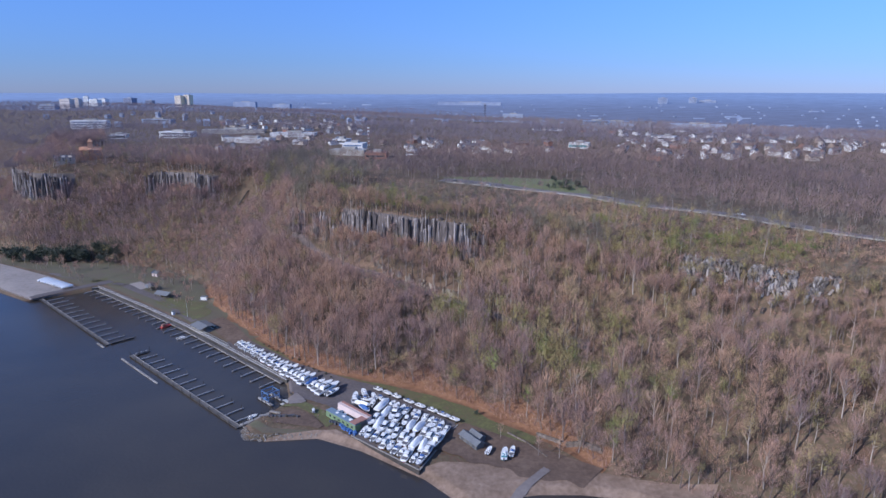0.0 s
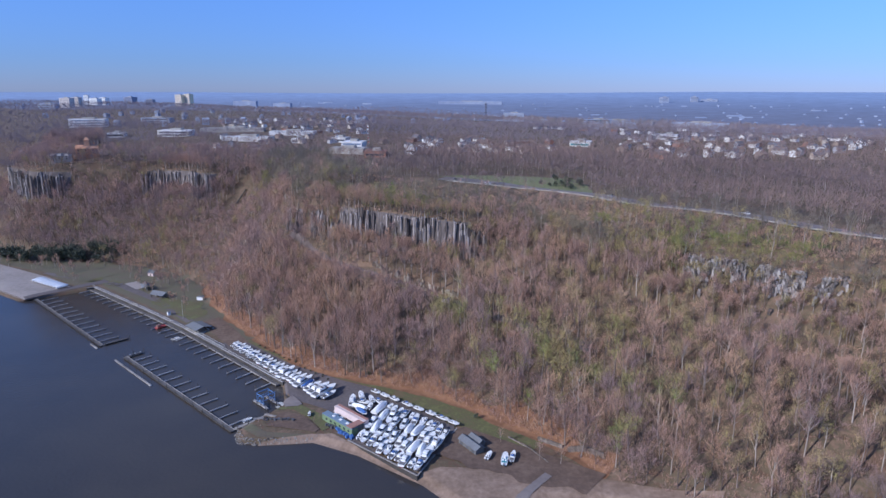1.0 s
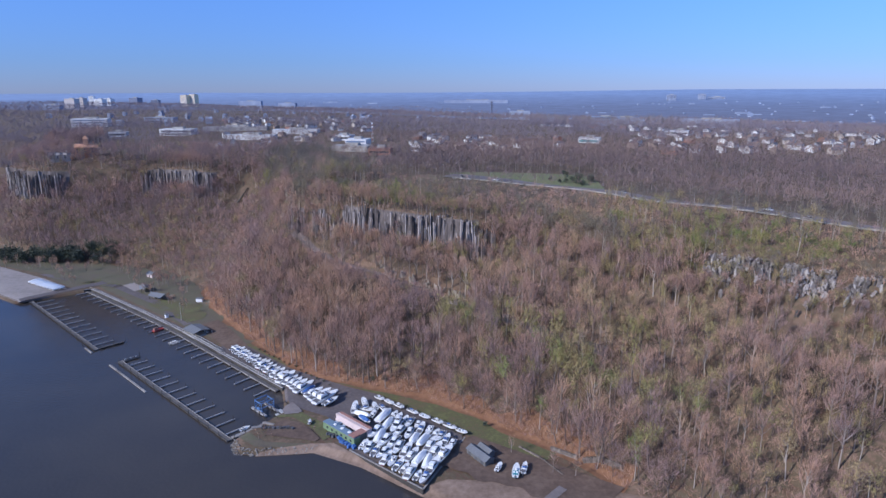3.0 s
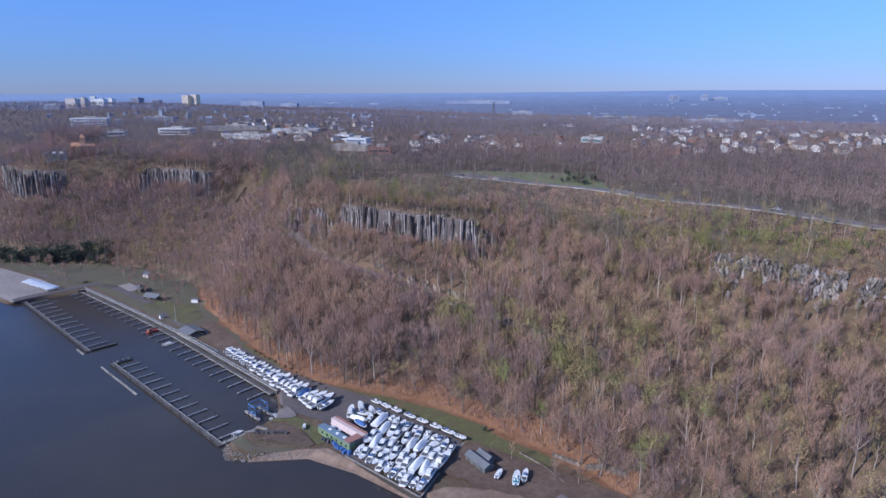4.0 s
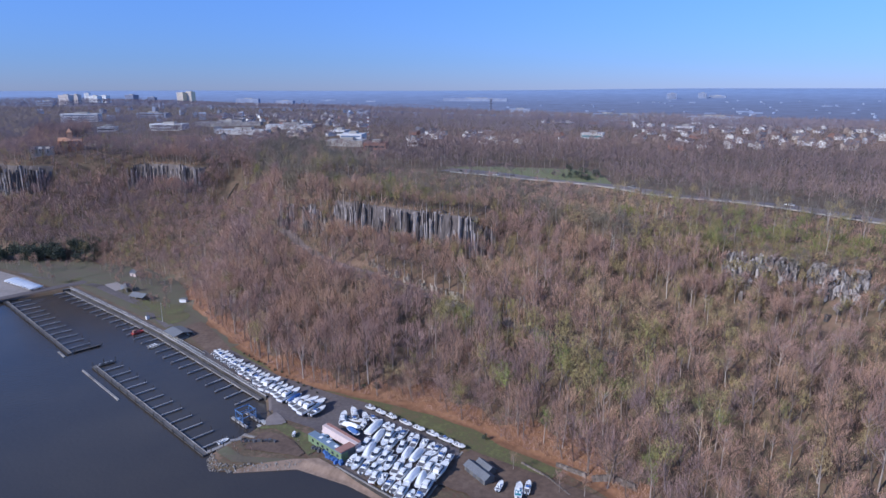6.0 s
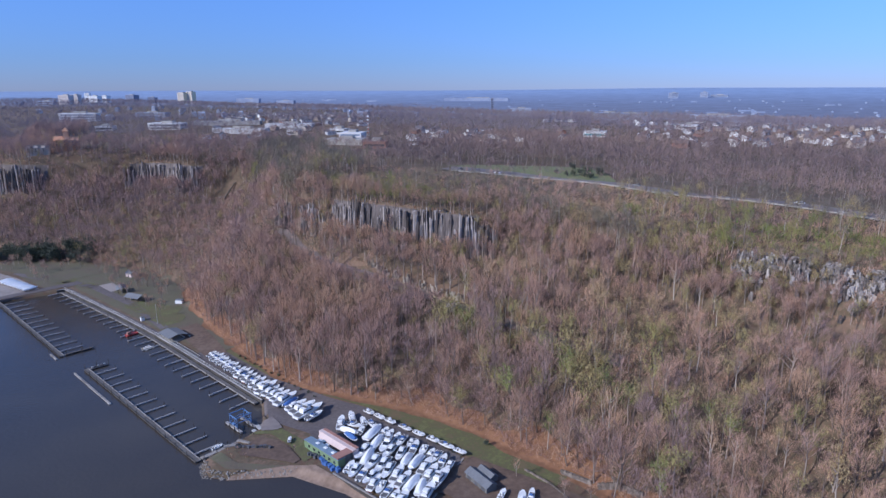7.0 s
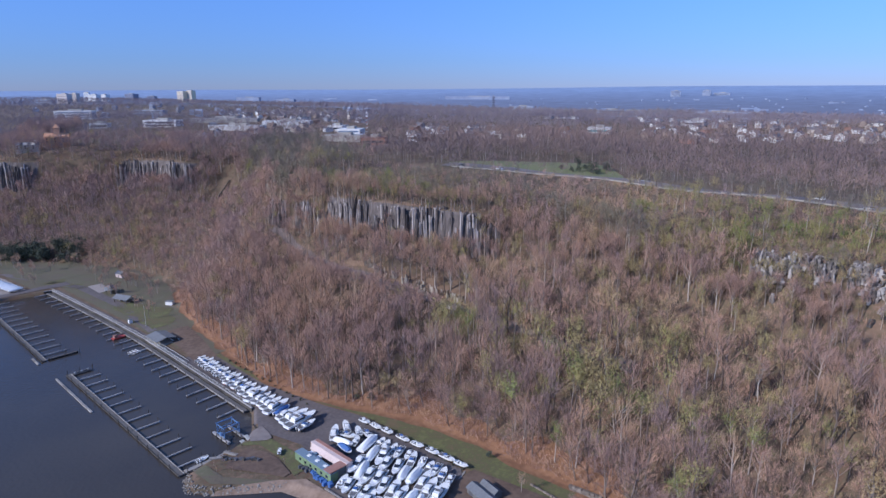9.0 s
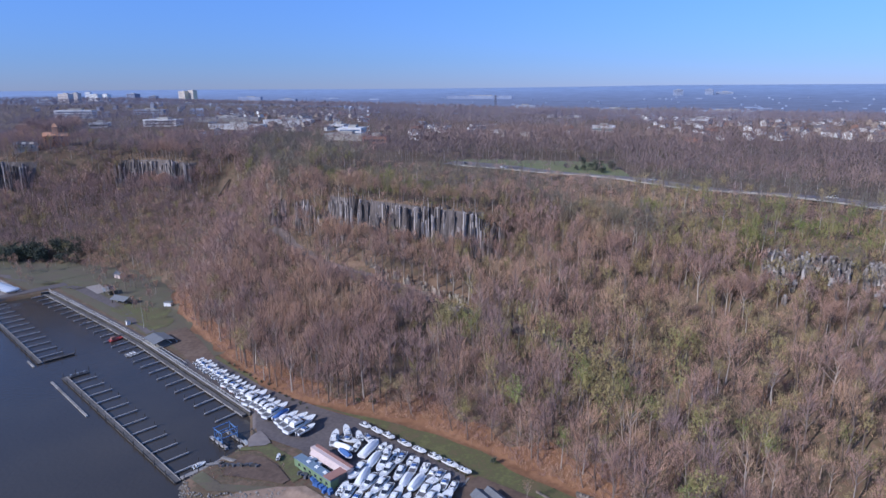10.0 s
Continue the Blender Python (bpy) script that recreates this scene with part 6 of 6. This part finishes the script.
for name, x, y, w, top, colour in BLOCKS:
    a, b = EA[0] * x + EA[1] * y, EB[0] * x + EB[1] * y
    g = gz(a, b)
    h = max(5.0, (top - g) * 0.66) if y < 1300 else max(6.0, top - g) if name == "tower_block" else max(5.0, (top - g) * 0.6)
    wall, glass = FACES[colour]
    # white walls far off take the wall colour with haze in it
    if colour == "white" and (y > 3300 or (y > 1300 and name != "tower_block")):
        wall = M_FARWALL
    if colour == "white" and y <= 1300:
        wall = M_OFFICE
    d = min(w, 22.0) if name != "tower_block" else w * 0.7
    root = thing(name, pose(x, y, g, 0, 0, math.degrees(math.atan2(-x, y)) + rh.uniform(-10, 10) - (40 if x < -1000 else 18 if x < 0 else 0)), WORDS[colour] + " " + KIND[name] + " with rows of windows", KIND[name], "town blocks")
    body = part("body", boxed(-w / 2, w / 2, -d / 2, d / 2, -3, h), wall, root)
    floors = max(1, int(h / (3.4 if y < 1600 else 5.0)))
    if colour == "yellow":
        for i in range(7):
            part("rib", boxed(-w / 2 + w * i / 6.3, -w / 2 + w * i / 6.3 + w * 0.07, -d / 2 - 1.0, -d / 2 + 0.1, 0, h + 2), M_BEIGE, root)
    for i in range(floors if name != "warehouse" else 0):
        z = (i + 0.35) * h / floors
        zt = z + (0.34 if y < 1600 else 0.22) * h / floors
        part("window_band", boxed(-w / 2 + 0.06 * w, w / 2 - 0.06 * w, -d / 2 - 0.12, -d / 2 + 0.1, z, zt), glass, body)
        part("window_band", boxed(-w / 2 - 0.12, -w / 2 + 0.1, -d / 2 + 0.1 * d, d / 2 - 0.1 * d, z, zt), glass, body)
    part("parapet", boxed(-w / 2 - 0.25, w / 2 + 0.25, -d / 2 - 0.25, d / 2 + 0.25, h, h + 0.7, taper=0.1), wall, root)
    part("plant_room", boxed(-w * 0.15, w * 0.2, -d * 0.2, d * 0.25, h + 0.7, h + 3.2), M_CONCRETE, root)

# the orange brick house on the cliff top and its neighbours
for x, y, w, d, h, wall, label in ((-371, 678, 20, 12, 13, M_ORANGE, "tall orange brick house with gables on the cliff top"), (-390, 662, 19, 10, 9, M_CREAMWALL, "pale stone house with a grey roof on the cliff top"), (-552, 864, 22, 10, 6, M_GREYHOUSE, "long grey-roofed house among trees on the cliff top")):
    a, b = EA[0] * x + EA[1] * y, EB[0] * x + EB[1] * y
    root = thing("villa", pose(x, y, gz(a, b) + 0.5, 0, 0, 24), label, "villa")
    part("wall", gable_walls(bmesh.new(), -w / 2, w / 2, -d / 2, d / 2, -2, h * 0.7, h * 0.25), wall, root)
    part("roof", gable(bmesh.new(), -w / 2, w / 2, -d / 2, d / 2, h * 0.7, h * 0.25, 0.5, 0.25), M_TILE if wall is not M_ORANGE else M_ORANGE, root)
    for i in range(3):
        x0 = -w / 2 + w * (i + 0.3) / 3
        part("gable", gable_walls(bmesh.new(), x0 - 1.4, x0 + 1.8, -d / 2 - 1.2, 0, h * 0.3, h * 0.75, 1.6), wall, root)
        for k in range(2):
            part("window", boxed(x0 - 0.5, x0 + 0.7, -d / 2 - 1.32, -d / 2 - 1.15, h * (0.34 + 0.2 * k), h * (0.45 + 0.2 * k)), M_GLASS, root)
    if wall is M_ORANGE:
        part("turret", boxed(-2.5, 2.5, -3.5, 1.5, h * 0.6, h * 1.35, taper=0.3), M_ORANGE, root)
        part("turret_roof", boxed(-2.8, 2.8, -3.8, 1.8, h * 1.35, h * 1.6, taper=2.4), M_ORANGE, root)
    part("chimney", boxed(w * 0.3, w * 0.3 + 1.2, -0.6, 0.6, h * 0.7, h * 1.15), wall, root)

# lattice mast
mx, my = -92, 791
a, b = EA[0] * mx + EA[1] * my, EB[0] * mx + EB[1] * my
mast = thing("lattice_mast", pose(mx, my, gz(a, b), 0, 0, 10), "red and white lattice radio mast", "mast")
legs = ((-1.3, -1.3), (1.3, -1.3), (1.3, 1.3), (-1.3, 1.3))
HM = 21.0
for px, py in legs:
    part("leg", rodded((px, py, 0), (px * 0.45, py * 0.45, HM), 0.13, 0.1, 4), M_STEEL, mast)
for i in range(10):
    z0, z1 = HM * i / 10, HM * (i + 1) / 10
    k0, k1 = 1 - 0.55 * i / 10, 1 - 0.55 * (i + 1) / 10
    for (p, q), (r, s) in zip(legs, legs[1:] + legs[:1]):
        part("brace", rodded((p * k0, q * k0, z0), (r * k1, s * k1, z1), 0.1, 0.1, 4), M_RED if i % 2 else M_DECK, mast)
part("antenna", boxed(-1.0, 1.0, -1.0, 1.0, HM, HM + 1.6, taper=0.3), M_DECK, mast)
part("antenna", boxed(-1.2, 1.2, -1.2, 1.2, HM * 0.82, HM * 0.88, taper=0.1), M_DECK, mast)

# pale houses scattered over the far country, too many and too small to tell apart
rf = np.random.default_rng(5)
n = 640
ang = rf.uniform(-0.66, 0.66, n)
dist = np.concatenate([rf.uniform(1250, 2300, n // 3), rf.uniform(2300, 3900, n - n // 3)])
X, Y = dist * np.sin(ang), dist * np.cos(ang)
A, B = EA[0] * X + EA[1] * Y, EB[0] * X + EB[1] * Y
k = (B > along(CLIFF, A) + 120) & (rf.random(n) < np.clip(blobs(A, B, 260, 2.2) * 1.5 - 0.25, 0, 1))
A, B, X, Y = A[k], B[k], X[k], Y[k]
Z = ground_z(A, B)
vs, fs = [], []
for x, y, z in zip(X, Y, Z):
    w, d, h, t = rf.uniform(7, 13), rf.uniform(6, 9), rf.uniform(7, 11) if y < 2300 else rf.uniform(1.5, 3.2), rf.uniform(0, 3)
    if y > 2300 and rf.random() < 0.1:
        w, t = w * rf.uniform(3, 7), rf.uniform(-0.2, 0.2)
    c, s = math.cos(t), math.sin(t)
    base = len(vs)
    for zz in (z - 2, z + h):
        vs += [(x + c * p - s * q, y + s * p + c * q, zz) for p, q in ((-w / 2, -d / 2), (w / 2, -d / 2), (w / 2, d / 2), (-w / 2, d / 2))]
    vs += [(x - c * w / 2, y - s * w / 2, z + h + d * 0.3), (x + c * w / 2, y + s * w / 2, z + h + d * 0.3)]
    fs += [tuple(base + i for i in f) for f in ((0, 1, 5, 4), (1, 2, 6, 5), (2, 3, 7, 6), (3, 0, 4, 7), (4, 5, 9, 8), (6, 7, 8, 9), (5, 6, 9), (7, 4, 8))]
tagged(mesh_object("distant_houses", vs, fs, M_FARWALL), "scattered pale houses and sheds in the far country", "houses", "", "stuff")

# ---- parkway traffic, shrubs and evergreens ----


def make_car(paintwork, label):
    root = thing("car", Matrix.Identity(4), label, "car", "cars on the parkway")
    part("body", loft([[(x, -0.9, 0.35), (x, -0.9, z), (x, 0.9, z), (x, 0.9, 0.35)] for x, z in ((-2.2, 0.75), (-2.0, 0.95), (0.9, 0.95), (2.1, 0.75), (2.25, 0.55))]), paintwork, root)
    part("cabin", loft([[(x, -0.8, 0.94), (x, -0.66, z), (x, 0.66, z), (x, 0.8, 0.94)] for x, z in ((-1.9, 1.0), (-1.2, 1.45), (0.2, 1.45), (1.0, 1.0))]), M_GLASS, root)
    part("roof", boxed(-1.2, 0.2, -0.66, 0.66, 1.44, 1.5, taper=0.05), paintwork, root)
    for x in (-1.4, 1.35):
        for y in (-0.85, 0.85):
            part("wheel", rodded((x, y - 0.12, 0.34), (x, y + 0.12, 0.34), 0.34, 0.34, 10), M_DARKSTEEL, root)
    return root


for a, off, m, label in ((326, -2.5, M_DARKSTEEL, "black car on the parkway"), (300, -2.5, M_GEL, "white car on the parkway"), (118, 2.5, M_GEL, "white car on the parkway"), (98, -3.0, M_STEEL, "silver car on the parkway"), (205, 2.5, M_STEEL, "silver car on the parkway")):
    b = road_b(a) + off
    make_car(m, label).matrix_world = P(a, b, gz(a, b) + 0.6, -8)
guard = thing("road_barrier", Matrix.Identity(4), "pale concrete barrier along the parkway edge", "barrier")
for i in range(74):
    a0 = -40 + i * 5.0
    for off in (-5.2 - max(0, a0 - 180) * 0.012,):
        b0, b1 = road_b(a0) + off, road_b(a0 + 4.9) + off
        q = part("barrier_section", boxed(0, 4.9, -0.2, 0.2, 0, 0.75, taper=0.08), M_CONCRETE, guard)
        q.matrix_world = P(a0, b0, gz(a0, b0) + 0.5, -math.degrees(math.atan2(b1 - b0, 4.9)))


def evergreen_variant(r, blades):
    """A bushy evergreen of height 1: needle tufts over several rounded lobes round a stem."""
    wood = tube_np(np.zeros(3), np.array([0, 0, 0.85]), 0.018, 0.004, 4)
    lobes = np.array([(0.0, 0.0, 0.62, 0.26, 0.36)] + [(0.13 * math.cos(2.1 * i + r.random()), 0.13 * math.sin(2.1 * i + r.random()), r.uniform(0.28, 0.62), r.uniform(0.11, 0.17), r.uniform(0.14, 0.22)) for i in range(5)])
    q = lobes[r.integers(0, len(lobes), blades)]
    d = unit(r.normal(0, 1, (blades, 3)))
    rad = r.uniform(0.55, 1.05, (blades, 1))
    c = q[:, :3] + d * rad * np.stack([q[:, 3], q[:, 3], q[:, 4]], -1)
    t1, t2 = unit(d + r.normal(0, 0.7, (blades, 3))), unit(r.normal(0, 1, (blades, 3)))
    sz = r.uniform(0.02, 0.05, (blades, 1))
    V = np.stack([c + t1 * sz * 1.4, c - t1 * sz * 0.5 + t2 * sz, c - t1 * sz * 0.5 - t2 * sz], 1).reshape(-1, 3)
    return wood, (V, np.arange(blades * 3).reshape(-1, 3))


pines = [single_tree(*evergreen_variant(rng, 420), 0.3 + 0.2 * i, M_PINE, "evergreen_tree", "dark green bushy conifer beside bare trees") for i in range(3)]
for p in pines:
    p["group"] = "conifers"
rp = random.Random(19)
# low bushes from a = 268 on fill the shadow strip behind the boat row
spots = [(690 - 90 * t, 150 + 70 * t + rp.uniform(-13, 10), rp.uniform(9, 18)) for t in [rp.random() for _ in range(60)]] + [(rp.uniform(244, 278), 408 + rp.uniform(-12, 10), rp.uniform(4, 8)) for _ in range(14)] + [(470, 405, 9), (476, 412, 7), (182, 221, 4), (252, 214, 4), (246, 217, 5)] + [(236 - i * 4.3, 207.4 + 0.1 * i + rp.uniform(-0.3, 0.3), rp.uniform(1.3, 2.2)) for i in range(13)] + [(268 + i * 5.2, 198.2 + 0.02 * i + rp.uniform(-0.5, 0.5), rp.uniform(1.4, 2.6)) for i in range(14)]
for i, (a, b, h) in enumerate(spots):
    m = P(a, b, gz(a, b) - 0.2, rp.uniform(0, 360))
    ob = pines[i] if i < 3 else copy_thing(pines[i % 3], m)
    if i < 3:
        ob.matrix_world = m
    ob.scale = (h * 1.25, h * 1.25, h)
# leafless park trees and shrubs on the flat
park = [single_tree(*SLOPE[9 + i], (0.5, 0.8)[i], M_TWIG, "park_tree", "bare park tree standing on open ground") for i in range(2)]
spots = [(rp.uniform(455, 600), rp.uniform(204, 228), rp.uniform(7, 12)) for _ in range(46)] + [(a, 205 - (a - 580) * 0.55 + rp.uniform(-22, 8), rp.uniform(6, 11)) for a in [rp.uniform(585, 690) for _ in range(34)]] + [(rp.uniform(410, 560), rp.uniform(196, 206), rp.uniform(6, 10)) for _ in range(16)] + [(560 + i * 9, 168 + rp.uniform(-3, 3), 8) for i in range(6)] + [(243, 215, 10), (160, 212, 8), (139, 212, 10), (131, 216, 9), (252, 150, 3), (250, 146, 2.5), (246, 150, 2.5), (254, 147, 3), (236, 166, 3)]
for i, (a, b, h) in enumerate(spots):
    m = P(a, b, gz(a, b) - 0.2, rp.uniform(0, 360))
    ob = park[i] if i < 2 else copy_thing(park[i % 2], m)
    if i < 2:
        ob.matrix_world = m
    ob.scale = (h, h, h)
